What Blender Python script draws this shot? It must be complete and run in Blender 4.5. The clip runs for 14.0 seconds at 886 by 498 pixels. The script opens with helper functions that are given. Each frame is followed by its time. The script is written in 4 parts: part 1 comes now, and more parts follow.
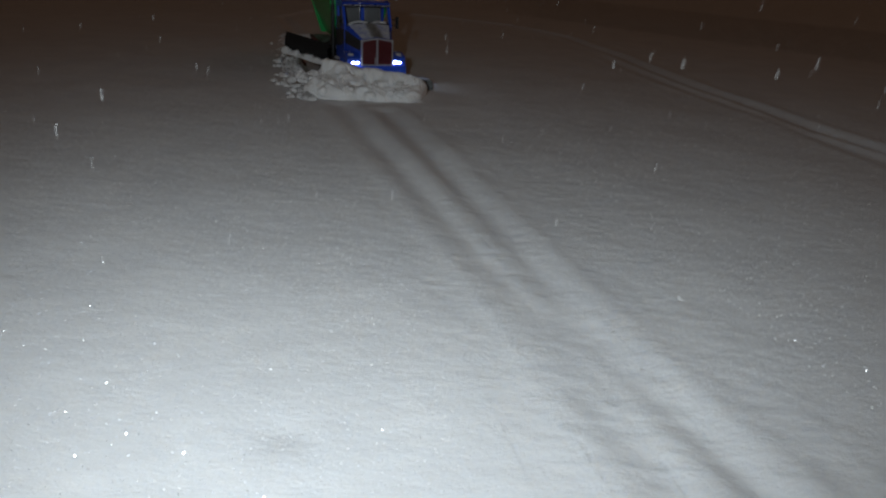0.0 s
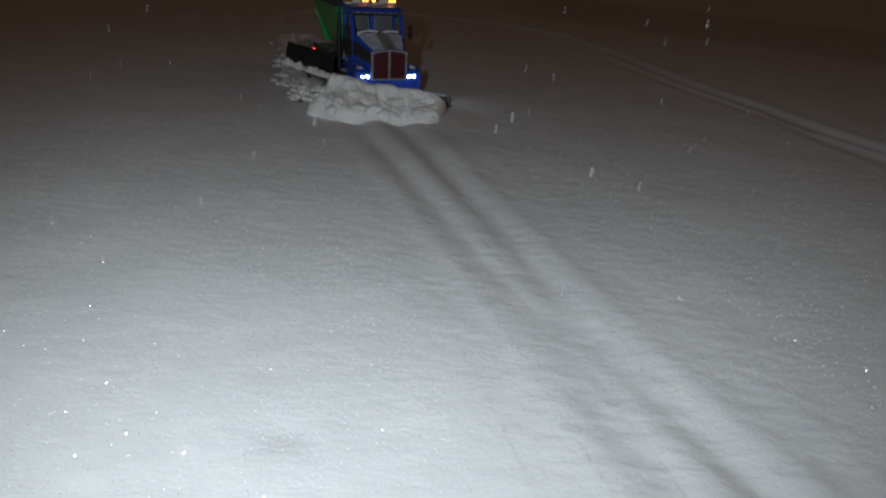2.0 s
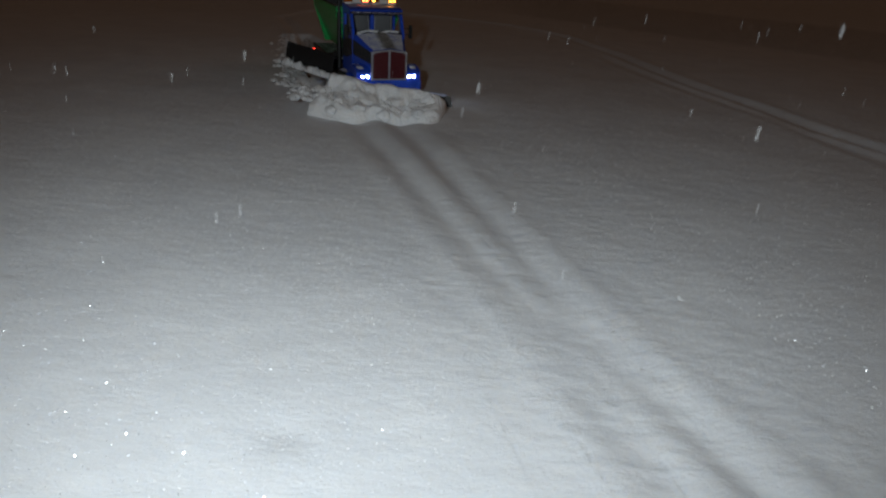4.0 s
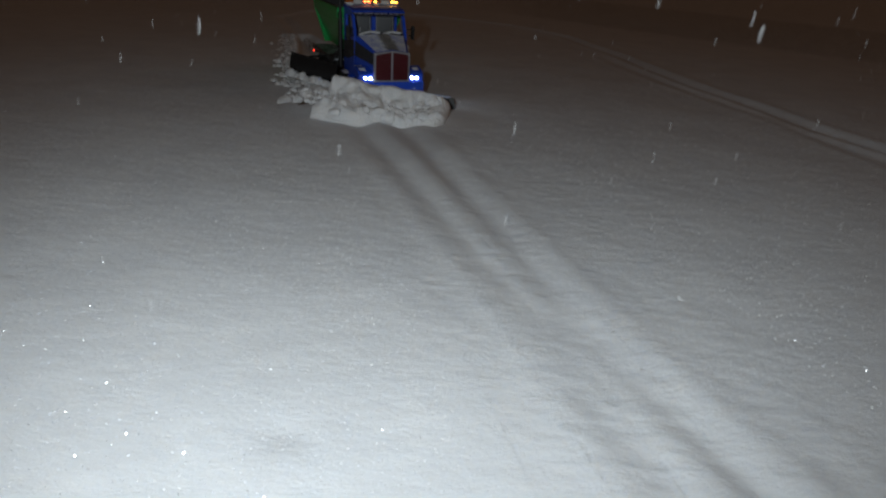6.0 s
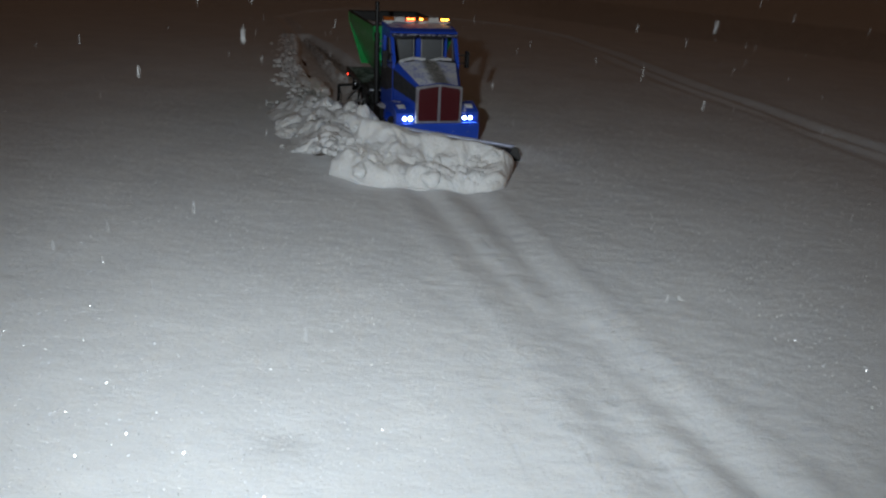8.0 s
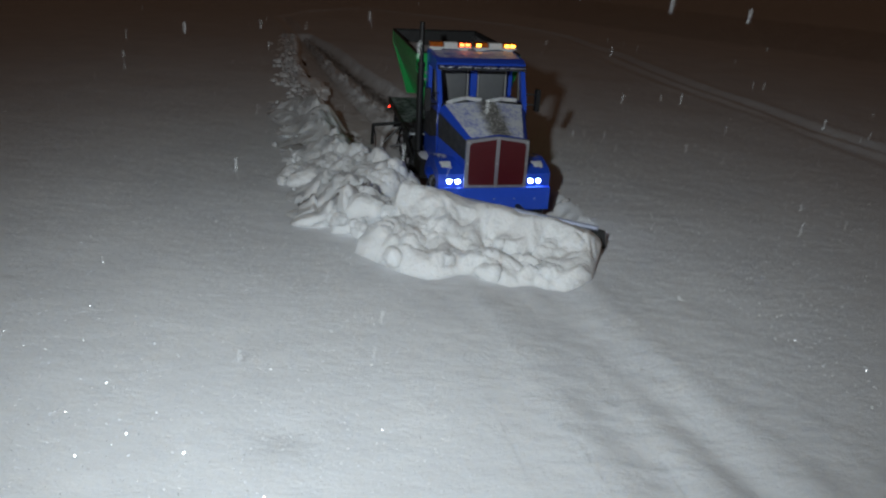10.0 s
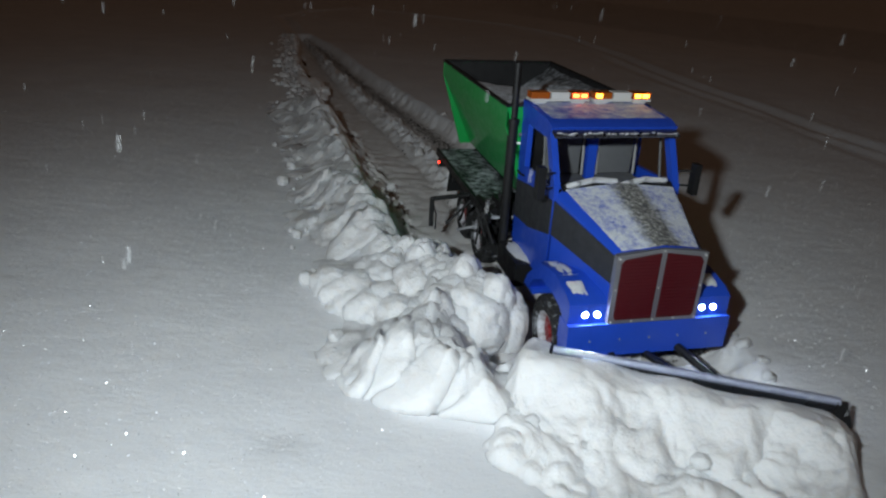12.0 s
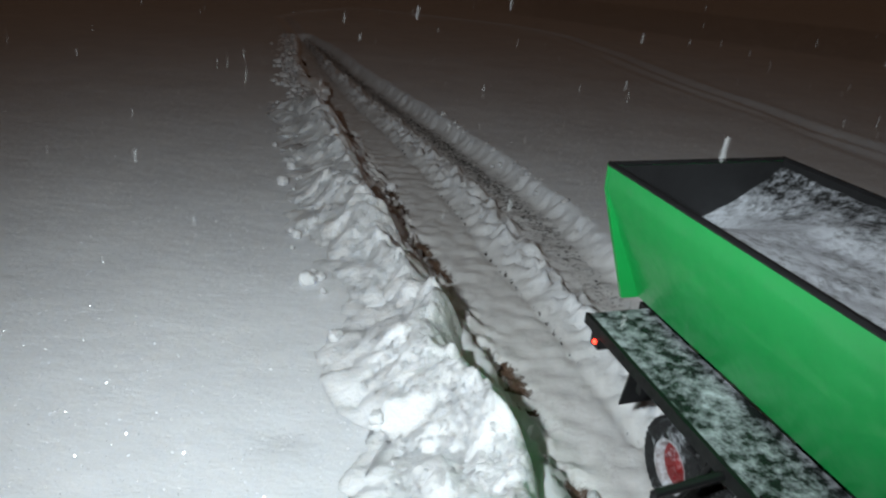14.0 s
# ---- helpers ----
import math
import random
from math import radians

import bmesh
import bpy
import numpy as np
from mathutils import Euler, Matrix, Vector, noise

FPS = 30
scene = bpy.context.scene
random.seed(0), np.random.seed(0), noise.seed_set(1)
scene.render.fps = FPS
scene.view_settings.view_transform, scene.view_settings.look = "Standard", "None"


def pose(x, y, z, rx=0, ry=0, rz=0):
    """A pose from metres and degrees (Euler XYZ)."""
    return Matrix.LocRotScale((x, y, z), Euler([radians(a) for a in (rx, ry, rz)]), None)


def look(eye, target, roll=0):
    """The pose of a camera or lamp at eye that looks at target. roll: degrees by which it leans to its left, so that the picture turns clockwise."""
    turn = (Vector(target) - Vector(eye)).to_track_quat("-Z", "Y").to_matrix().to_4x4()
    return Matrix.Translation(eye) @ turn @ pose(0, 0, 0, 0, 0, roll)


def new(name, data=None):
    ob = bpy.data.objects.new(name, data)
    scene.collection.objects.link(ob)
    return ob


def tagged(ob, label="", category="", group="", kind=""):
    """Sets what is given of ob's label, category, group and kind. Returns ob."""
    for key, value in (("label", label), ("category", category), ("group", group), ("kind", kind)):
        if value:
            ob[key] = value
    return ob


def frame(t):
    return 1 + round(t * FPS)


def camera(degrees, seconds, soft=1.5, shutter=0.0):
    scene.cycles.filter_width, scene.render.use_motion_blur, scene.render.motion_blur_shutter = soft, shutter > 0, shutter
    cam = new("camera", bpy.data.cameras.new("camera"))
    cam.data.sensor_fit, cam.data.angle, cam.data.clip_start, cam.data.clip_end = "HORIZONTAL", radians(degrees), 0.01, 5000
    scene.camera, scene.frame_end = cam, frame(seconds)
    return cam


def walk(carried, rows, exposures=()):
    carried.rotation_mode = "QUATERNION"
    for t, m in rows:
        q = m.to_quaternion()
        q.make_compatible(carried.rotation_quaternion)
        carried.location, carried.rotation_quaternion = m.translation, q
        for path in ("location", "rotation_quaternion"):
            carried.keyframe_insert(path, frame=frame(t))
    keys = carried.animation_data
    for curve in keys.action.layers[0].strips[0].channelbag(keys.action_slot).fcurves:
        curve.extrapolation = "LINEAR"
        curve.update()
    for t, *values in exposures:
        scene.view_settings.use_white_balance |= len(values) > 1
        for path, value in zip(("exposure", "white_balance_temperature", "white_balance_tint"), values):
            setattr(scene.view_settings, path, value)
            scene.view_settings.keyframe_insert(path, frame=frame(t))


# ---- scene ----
# ---------------------------------------------------------------- camera
cam = camera(64.86, 14.0, 2.2, 0.14)
EYE = pose(0, 0, 0.447, 90 - 23.46, 0, 0) @ pose(0, 0, 0, 0, 0, 3.07)
walk(cam, [(0.0, EYE), (14.0, EYE)], [(0.0, 0.34), (8.0, 0.34), (10.5, 0.06), (12.0, 0.04), (12.6, 0.18), (13.2, 0.28), (14.0, 0.32)])

# ---------------------------------------------------------------- world and lights
world = bpy.data.worlds.new("night")
scene.world = world
world.use_nodes = True
wn = world.node_tree.nodes
wn["Background"].inputs[0].default_value = (1.0, 0.57, 0.37, 1)
wn["Background"].inputs[1].default_value = 0.0165


def lamp(name, kind, energy, colour, m, **more):
    data = bpy.data.lights.new(name, kind)
    data.energy, data.color = energy, colour
    for key, value in more.items():
        if key == "size":
            data.shadow_soft_size = value
        elif key == "angle":
            data.angle = radians(value)
        elif key == "spot":
            data.spot_size, data.spot_blend = radians(value), 0.9
    ob = new(name, data)
    ob.matrix_world = m
    return ob


# the hand lamp held beside the camera, and the town's sodium glow from the far right
hand_lamp = lamp("hand_lamp", "SPOT", 27, (0.865, 0.958, 1.0), look((-0.19, -0.07, 0.56), (0.05, 1.6, 0)), size=0.018, spot=106)
town_glow = lamp("town_glow", "SUN", 0.035, (1.0, 0.55, 0.30), look((5, 4, 2.5), (0, 1.5, 0)), angle=25)

# ---------------------------------------------------------------- the truck's way
# seconds, x, y, heading in degrees
WAY = [
    (0.0, -0.2440, 2.2845, 20.8), (0.5, -0.2240, 2.1781, 20.2), (1.0, -0.1935, 2.0686, 20.0), (1.2, -0.1850, 2.0460, 20.6),
    (1.5, -0.1832, 2.0415, 21.0), (3.0, -0.1832, 2.0415, 21.0), (5.5, -0.1832, 2.0415, 21.0), (5.7, -0.1825, 2.0400, 21.1),
    (6.0, -0.1734, 2.0182, 21.6), (6.5, -0.1396, 1.9247, 21.2), (7.0, -0.1010, 1.7968, 20.1), (7.5, -0.0620, 1.6697, 18.8),
    (8.0, -0.0269, 1.5443, 17.3), (8.8, 0.0220, 1.3590, 14.6), (9.6, 0.0620, 1.1920, 12.4), (10.5, 0.1003, 1.0105, 10.6),
    (11.0, 0.1240, 0.9230, 9.6), (11.5, 0.1676, 0.8063, 10.8), (12.0, 0.2300, 0.6740, 13.8), (12.5, 0.2840, 0.5342, 14.3),
    (13.0, 0.3220, 0.3890, 13.6), (13.5, 0.3693, 0.2319, 14.0), (14.0, 0.4187, 0.0802, 15.6)]
WT = np.array([w[0] for w in WAY])
WX = np.array([w[1:] for w in WAY])
DEPTH = 0.034          # fresh snow over the packed floor


def truck_at(t):
    return np.array([np.interp(t, WT, WX[:, k]) for k in range(3)])


def to_world(t, lx, ly):
    x, y, h = truck_at(t)
    c, s = math.cos(radians(h)), math.sin(radians(h))
    return x + c * lx - s * ly, y + s * lx + c * ly


def to_local(t, wx, wy):
    x, y, h = truck_at(t)
    c, s = math.cos(radians(h)), math.sin(radians(h))
    return c * (wx - x) + s * (wy - y), -s * (wx - x) + c * (wy - y)


# edges of the ploughed lane, as x over y
LANE_Y = [-0.6, 0.10, 0.48, 0.66, 0.81, 0.98, 1.17, 1.435, 1.71, 2.17, 2.60, 3.05, 3.45]
LANE_L = [0.36, 0.205, 0.105, 0.055, 0.010, -0.055, -0.109, -0.183, -0.275, -0.440, -0.56, -0.66, -0.745]
LANE_R = [0.72, 0.520, 0.400, 0.355, 0.320, 0.268, 0.222, 0.128, 0.022, -0.170, -0.345, -0.52, -0.700]
LANE_END = 3.42


def lane_l(y):
    return np.interp(y, LANE_Y, LANE_L)


def lane_r(y):
    return np.interp(y, LANE_Y, LANE_R)


# ---------------------------------------------------------------- materials
def material(name):
    m = bpy.data.materials.new(name)
    m.use_nodes = True
    nt = m.node_tree
    return m, nt, nt.nodes["Principled BSDF"]


def node(nt, kind, **settings):
    n = nt.nodes.new(kind)
    for key, value in settings.items():
        n.inputs[key].default_value = value
    return n


def noise_node(nt, coord, scale, detail=4.0, rough=0.55, stretch=None):
    n = node(nt, "ShaderNodeTexNoise", Scale=scale, Detail=detail, Roughness=rough)
    if stretch:
        mp = nt.nodes.new("ShaderNodeMapping")
        mp.inputs["Scale"].default_value = stretch
        nt.links.new(coord, mp.inputs["Vector"])
        coord = mp.outputs["Vector"]
    nt.links.new(coord, n.inputs["Vector"])
    return n.outputs["Fac"]


def ramp(nt, fac, stops):
    r = nt.nodes.new("ShaderNodeValToRGB")
    e = r.color_ramp.elements
    while len(e) < len(stops):
        e.new(0.5)
    for k, (p, c) in enumerate(stops):
        e[k].position = p
        e[k].color = (*c, 1) if len(c) == 3 else c
    nt.links.new(fac, r.inputs["Fac"])
    return r.outputs["Color"]


def mix(nt, fac, a, b):
    n = nt.nodes.new("ShaderNodeMix")
    n.data_type = "RGBA"
    for sock, v in ((n.inputs[0], fac), (n.inputs[6], a), (n.inputs[7], b)):
        if hasattr(v, "links"):
            nt.links.new(v, sock)
        elif isinstance(v, tuple):
            sock.default_value = (*v, 1)
        else:
            sock.default_value = v
    return n.outputs[2]


def arith(nt, op, a, b, c=None):
    n = nt.nodes.new("ShaderNodeMath")
    n.operation = op
    for k, v in enumerate((a, b, c)):
        if v is None:
            continue
        if hasattr(v, "links"):
            nt.links.new(v, n.inputs[k])
        else:
            n.inputs[k].default_value = v
    return n.outputs[0]


def bump(nt, height, strength, distance, before=None):
    b = node(nt, "ShaderNodeBump", Strength=strength, Distance=distance)
    nt.links.new(height, b.inputs["Height"])
    if before is not None:
        nt.links.new(before, b.inputs["Normal"])
    return b.outputs["Normal"]


def texture_space(nt, rest):
    if rest:
        n = nt.nodes.new("ShaderNodeAttribute")
        n.attribute_name = "rest"
        return n.outputs["Vector"]
    return nt.nodes.new("ShaderNodeTexCoord").outputs["Object"]


def snow_material(name, rest=False, ripple=1.0, grain=1.0, lane=False):
    m, nt, b = material(name)
    co = texture_space(nt, rest)
    tone = noise_node(nt, co, 9.0, 3)
    col = ramp(nt, tone, [(0.3, (0.76, 0.775, 0.80)), (0.7, (0.83, 0.84, 0.855))])
    fine = noise_node(nt, co, 620.0, 3, 0.7)
    rip = noise_node(nt, co, 80.0, 4, 0.6, (0.5, 1.0, 1.0))
    nrm = bump(nt, rip, 0.24 * ripple, 0.006)
    clump = noise_node(nt, co, 190.0, 3, 0.6)
    nrm = bump(nt, clump, 0.30 * grain, 0.0035, nrm)
    grains = []
    for size in (120.0, 290.0):
        v = node(nt, "ShaderNodeTexVoronoi", Scale=size)
        v.feature = "SMOOTH_F1"
        v.inputs["Smoothness"].default_value = 0.35
        wob = nt.nodes.new("ShaderNodeVectorMath")
        wob.operation = "MULTIPLY_ADD"
        wn3 = node(nt, "ShaderNodeTexNoise", Scale=size * 0.6, Detail=2.0)
        nt.links.new(co, wn3.inputs["Vector"])
        nt.links.new(wn3.outputs["Color"], wob.inputs[0])
        wob.inputs[1].default_value = (0.9 / size,) * 3
        nt.links.new(co, wob.inputs[2])
        nt.links.new(wob.outputs["Vector"], v.inputs["Vector"])
        grains.append(arith(nt, "SUBTRACT", 1.0, v.outputs["Distance"]))
    crumbs = arith(nt, "MULTIPLY_ADD", grains[1], 0.45, grains[0])
    if rest:
        br = nt.nodes.new("ShaderNodeAttribute")
        br.attribute_name = "broken"
        crumbs = arith(nt, "MULTIPLY", crumbs, br.outputs["Fac"])
    if not lane:
        nrm = bump(nt, crumbs, 0.34, 0.0030, nrm)
    nrm = bump(nt, fine, 0.45 * grain, 0.0014, nrm)
    rough = 0.75
    if lane:
        # packed, dirty snow and bare grit where the blade has scraped
        at = nt.nodes.new("ShaderNodeAttribute")
        at.attribute_name = "scraped"
        grit = node(nt, "ShaderNodeTexVoronoi", Scale=210.0)
        nt.links.new(co, grit.inputs["Vector"])
        stone = ramp(nt, grit.outputs["Distance"], [(0.1, (0.14, 0.125, 0.11)), (0.7, (0.045, 0.042, 0.038))])
        # brown patches in the grit along the bank and right of the ridge
        so = nt.nodes.new("ShaderNodeAttribute")
        so.attribute_name = "brown_patch"
        stone = mix(nt, so.outputs["Fac"], stone, mix(nt, noise_node(nt, co, 160.0, 5, 0.7), (0.085, 0.050, 0.034), (0.20, 0.125, 0.085)))
        patch = noise_node(nt, co, 130.0, 6, 0.75)
        amount = arith(nt, "ADD", at.outputs["Fac"], arith(nt, "MULTIPLY", arith(nt, "SUBTRACT", patch, 0.5), 1.9))
        bare = ramp(nt, amount, [(0.44, (0, 0, 0)), (0.72, (1, 1, 1))])
        pk = nt.nodes.new("ShaderNodeAttribute")
        pk.attribute_name = "packed"
        packed = mix(nt, noise_node(nt, co, 38.0, 5, 0.65, (1.0, 0.35, 1.0)), (0.62, 0.605, 0.59), (0.80, 0.795, 0.79))
        col = mix(nt, pk.outputs["Fac"], col, packed)
        nrm = bump(nt, arith(nt, "MULTIPLY", crumbs, pk.outputs["Fac"]), 0.45, 0.004, nrm)
        col = mix(nt, bare, col, stone)
        nrm = bump(nt, arith(nt, "MULTIPLY", grit.outputs["Distance"], bare), 0.5, 0.002, nrm)
    if not lane:
        # freshly broken snow is cleaner and lets light in deeper
        fresh = br.outputs["Fac"] if rest else 1.0
        col = mix(nt, fresh, col, (0.95, 0.955, 0.96))
        nt.links.new(arith(nt, "MULTIPLY_ADD", fresh, 0.012, 0.004), b.inputs["Subsurface Scale"])
    nt.links.new(col, b.inputs["Base Color"])
    nt.links.new(nrm, b.inputs["Normal"])
    b.inputs["Roughness"].default_value = rough
    b.inputs["Specular IOR Level"].default_value = 0.25
    # light soaks a few millimetres into snow
    b.inputs["Subsurface Weight"].default_value = 0.7 if lane else 0.9
    b.inputs["Subsurface Radius"].default_value = (1.0, 0.95, 0.9)
    b.inputs["Subsurface Scale"].default_value = 0.004
    return m


SNOW = snow_material("fresh_snow", rest=True, ripple=0.75, grain=0.55)
FIELD = snow_material("snow_field", rest=True, ripple=0.75, grain=0.55, lane=True)
LUMPS = snow_material("broken_snow", ripple=0.35, grain=0.7)
CAKE = snow_material("caked_snow", ripple=0.5, grain=1.0)


def paint(name, colour, rough=0.4, dust=0.0, dust_scale=60.0, metal=0.0, coat=0.0, melt=False, thin_right=0.0):
    m, nt, b = material(name)
    co = texture_space(nt, False)
    lo = tuple(c * 0.82 for c in colour)
    col = mix(nt, noise_node(nt, co, 35.0, 4), lo, colour)
    r = ramp(nt, noise_node(nt, co, 90.0, 4), [(0.3, (rough * 0.8,) * 3), (0.7, (min(1, rough * 1.3),) * 3)])
    nrm = bump(nt, noise_node(nt, co, 300.0, 3), 0.12, 0.001)
    if dust:
        # a dusting of fallen snow, melted thin in places
        flakes = noise_node(nt, co, dust_scale, 6, 0.75)
        broad = noise_node(nt, co, dust_scale * 0.22, 3)
        amount = arith(nt, "ADD", arith(nt, "MULTIPLY", flakes, 0.75), arith(nt, "MULTIPLY", broad, 0.35))
        if thin_right:
            # the wind has scoured one side thinner
            side = ramp(nt, arith(nt, "MULTIPLY_ADD", sep_x(nt, co), 5.0, 0.5), [(0.60, (0, 0, 0)), (0.90, (thin_right,) * 3)])
            amount = arith(nt, "SUBTRACT", amount, side)
        mask = ramp(nt, amount, [(0.62 - 0.22 * dust, (0, 0, 0)), (0.86 - 0.22 * dust, (1, 1, 1))])
        snow = (0.72, 0.76, 0.82)
        col = mix(nt, mask, col, snow)
        r = mix(nt, mask, r, (0.85, 0.85, 0.85))
        if melt:
            # slush and grit along the middle, over the warm motor
            near = arith(nt, "ABSOLUTE", arith(nt, "ADD", sep_x(nt, co), -0.006), 0)
            near = arith(nt, "MULTIPLY_ADD", arith(nt, "SUBTRACT", noise_node(nt, co, 70.0, 4, 0.7), 0.5), 0.030, near)
            slush = ramp(nt, noise_node(nt, co, 240.0, 5, 0.75), [(0.40, (0.035, 0.034, 0.028)), (0.52, (0.20, 0.195, 0.165)), (0.64, (0.62, 0.62, 0.58))])
            col = mix(nt, ramp(nt, near, [(0.012, (0.92, 0.92, 0.92)), (0.024, (0, 0, 0))]), col, slush)
        nrm = bump(nt, amount, 0.7, 0.004, nrm)
    nt.links.new(col, b.inputs["Base Color"])
    nt.links.new(r, b.inputs["Roughness"])
    nt.links.new(nrm, b.inputs["Normal"])
    b.inputs["Metallic"].default_value = metal
    b.inputs["Coat Weight"].default_value = coat
    return m


def sep_x(nt, co):
    s = nt.nodes.new("ShaderNodeSeparateXYZ")
    nt.links.new(co, s.inputs[0])
    return s.outputs[0]


def glow(name, colour, strength):
    m, nt, b = material(name)
    b.inputs["Base Color"].default_value = (*colour, 1)
    b.inputs["Emission Color"].default_value = (*colour, 1)
    b.inputs["Emission Strength"].default_value = strength
    return m


BLUE = paint("blue_paint", (0.018, 0.085, 0.62), 0.38, coat=0.3)
BLUE_TOP = paint("blue_paint_snow_dusted", (0.018, 0.085, 0.62), 0.4, dust=1.0, dust_scale=75.0)
BLUE_HOOD = paint("blue_hood_snow_dusted", (0.018, 0.085, 0.62), 0.4, dust=1.22, dust_scale=170.0, melt=True)
STRIPE = paint("charcoal_tape", (0.035, 0.037, 0.042), 0.5)
GREEN = paint("green_paint", (0.012, 0.40, 0.085), 0.36, coat=0.3)
BLACK = paint("black_plastic", (0.012, 0.012, 0.013), 0.45)
BLACK_SNOWY = paint("black_board_snow_dusted", (0.014, 0.020, 0.018), 0.5, dust=0.62, dust_scale=85.0)
LINER = paint("black_hopper_liner", (0.016, 0.016, 0.017), 0.5)
LOAD = paint("snow_over_dark_load", (0.02, 0.02, 0.02), 0.6, dust=1.32, dust_scale=125.0, thin_right=0.17)
RUBBER = paint("tyre_rubber", (0.014, 0.014, 0.015), 0.75, dust=0.12, dust_scale=120.0)
RED_HUB = paint("red_hub", (0.27, 0.012, 0.014), 0.4, dust=0.2, dust_scale=200.0)
RED_MESH = paint("dark_red_grille", (0.085, 0.006, 0.010), 0.35)
ALU = paint("brushed_aluminium", (0.42, 0.43, 0.46), 0.35, metal=0.7)
STEEL = paint("scraped_steel", (0.20, 0.21, 0.24), 0.28, metal=0.9)
# headlight glint on the rail is put into its blue-white base colour
RAIL = paint("rail_headlit_tint", (0.55, 0.60, 0.78), 0.34, dust=0.25, dust_scale=140.0, metal=0.6)
WHITE = paint("white_plastic", (0.72, 0.72, 0.70), 0.4)
GREY = paint("grey_seat", (0.15, 0.155, 0.16), 0.6)
PALE = paint("pale_frame", (0.36, 0.36, 0.36), 0.5)
AMBER = paint("amber_lens", (0.42, 0.10, 0.012), 0.2, coat=0.5)
LED = glow("headlight_led", (0.72, 0.86, 1.0), 230.0)
AMBER_ON = glow("amber_led", (1.0, 0.40, 0.04), 9.0)
ORANGE_ON = glow("orange_led", (1.0, 0.13, 0.03), 9.0)
TAIL_ON = glow("tail_led", (1.0, 0.04, 0.02), 5.0)
FLAKE = glow("snow_flake", (0.92, 0.94, 0.96), 0.0)
CRYSTAL = glow("ice_crystal", (0.86, 0.87, 0.89), 0.0)
CRYSTAL.node_tree.nodes["Principled BSDF"].inputs["Coat Weight"].default_value = 1.0
CRYSTAL.node_tree.nodes["Principled BSDF"].inputs["Coat Roughness"].default_value = 0.22
CRYSTAL.node_tree.nodes["Principled BSDF"].inputs["Coat IOR"].default_value = 2.0


# ---------------------------------------------------------------- mesh helpers
def mesh_of(bm, name, mat, smooth=True):
    bmesh.ops.recalc_face_normals(bm, faces=bm.faces)
    me = bpy.data.meshes.new(name)
    bm.to_mesh(me)
    bm.free()
    me.materials.append(mat)
    if smooth:
        me.shade_smooth()
        me.set_sharp_from_angle(angle=radians(38))
    return me


def part(name, bm, mat, parent, label="", smooth=True):
    ob = new(name, mesh_of(bm, name, mat, smooth))
    ob.parent = parent
    return tagged(ob, label)


def thing(name, bm, mat, label, category, group="", kind=""):
    return tagged(new(name, mesh_of(bm, name, mat)), label, category, group, kind)


def bev(bm, w, seg=2):
    if w:
        bmesh.ops.bevel(bm, geom=[e for e in bm.edges if len(e.link_faces) == 2 and e.calc_face_angle(0) > 0.4], offset=w, segments=seg, affect="EDGES", profile=0.6)
    return bm


def add_box(bm, x0, x1, y0, y1, z0, z1, m=None):
    vs = [bm.verts.new((x, y, z)) for z in (z0, z1) for x, y in ((x0, y0), (x1, y0), (x1, y1), (x0, y1))]
    for f in ((0, 1, 2, 3), (7, 6, 5, 4), (0, 4, 5, 1), (1, 5, 6, 2), (2, 6, 7, 3), (3, 7, 4, 0)):
        bm.faces.new([vs[i] for i in f])
    if m is not None:
        bmesh.ops.transform(bm, matrix=m, verts=vs)
    return vs


def box(x0, x1, y0, y1, z0, z1, w=0.0015, m=None):
    bm = bmesh.new()
    add_box(bm, x0, x1, y0, y1, z0, z1, m)
    return bev(bm, w)


def add_prism(bm, outline, a, b):
    """outline: points of one end; the other end is moved by the vector from a to b."""
    d = Vector(b) - Vector(a)
    lo = [bm.verts.new(Vector(p)) for p in outline]
    hi = [bm.verts.new(Vector(p) + d) for p in outline]
    bm.faces.new(lo)
    bm.faces.new(hi[::-1])
    n = len(lo)
    for i in range(n):
        bm.faces.new((lo[i], hi[i], hi[(i + 1) % n], lo[(i + 1) % n]))


def slab(outline, shift, w=0.001):
    bm = bmesh.new()
    add_prism(bm, outline, (0, 0, 0), shift)
    return bev(bm, w)


def add_rod(bm, a, b, r, seg=10, r2=None):
    a, b = Vector(a), Vector(b)
    d = b - a
    q = d.to_track_quat("Z", "Y").to_matrix().to_4x4()
    bmesh.ops.create_cone(bm, cap_ends=True, segments=seg, radius1=r, radius2=r if r2 is None else r2, depth=d.length, matrix=Matrix.Translation((a + b) / 2) @ q)


def rod(points, r, seg=10):
    bm = bmesh.new()
    for a, b in zip(points, points[1:]):
        add_rod(bm, a, b, r, seg)
    for p in points[1:-1]:
        bmesh.ops.create_icosphere(bm, subdivisions=1, radius=r * 1.05, matrix=Matrix.Translation(p))
    return bm


def add_ring(bm, profile, seg=40, close=True):
    """Turns the profile, points of (radius, x), about the x axis."""
    rows = []
    for k in range(seg):
        a = 2 * math.pi * k / seg
        rows.append([bm.verts.new((x, r * math.cos(a), r * math.sin(a))) for r, x in profile])
    n = len(profile)
    for k in range(seg):
        p, q = rows[k], rows[(k + 1) % seg]
        for i in range(n if close else n - 1):
            j = (i + 1) % n
            bm.faces.new((p[i], q[i], q[j], p[j]))


def lumpy(bm, amount, scale, seed=0.0, fine=0.4):
    bm.normal_update()
    moves = []
    for v in bm.verts:
        p = v.co * scale + Vector((seed, seed * 1.7, -seed))
        n = noise.noise(p) + fine * noise.noise(p * 2.7) + fine * 0.5 * noise.noise(p * 6.1)
        moves.append((v, v.normal * n * amount))
    for v, d in moves:
        v.co += d


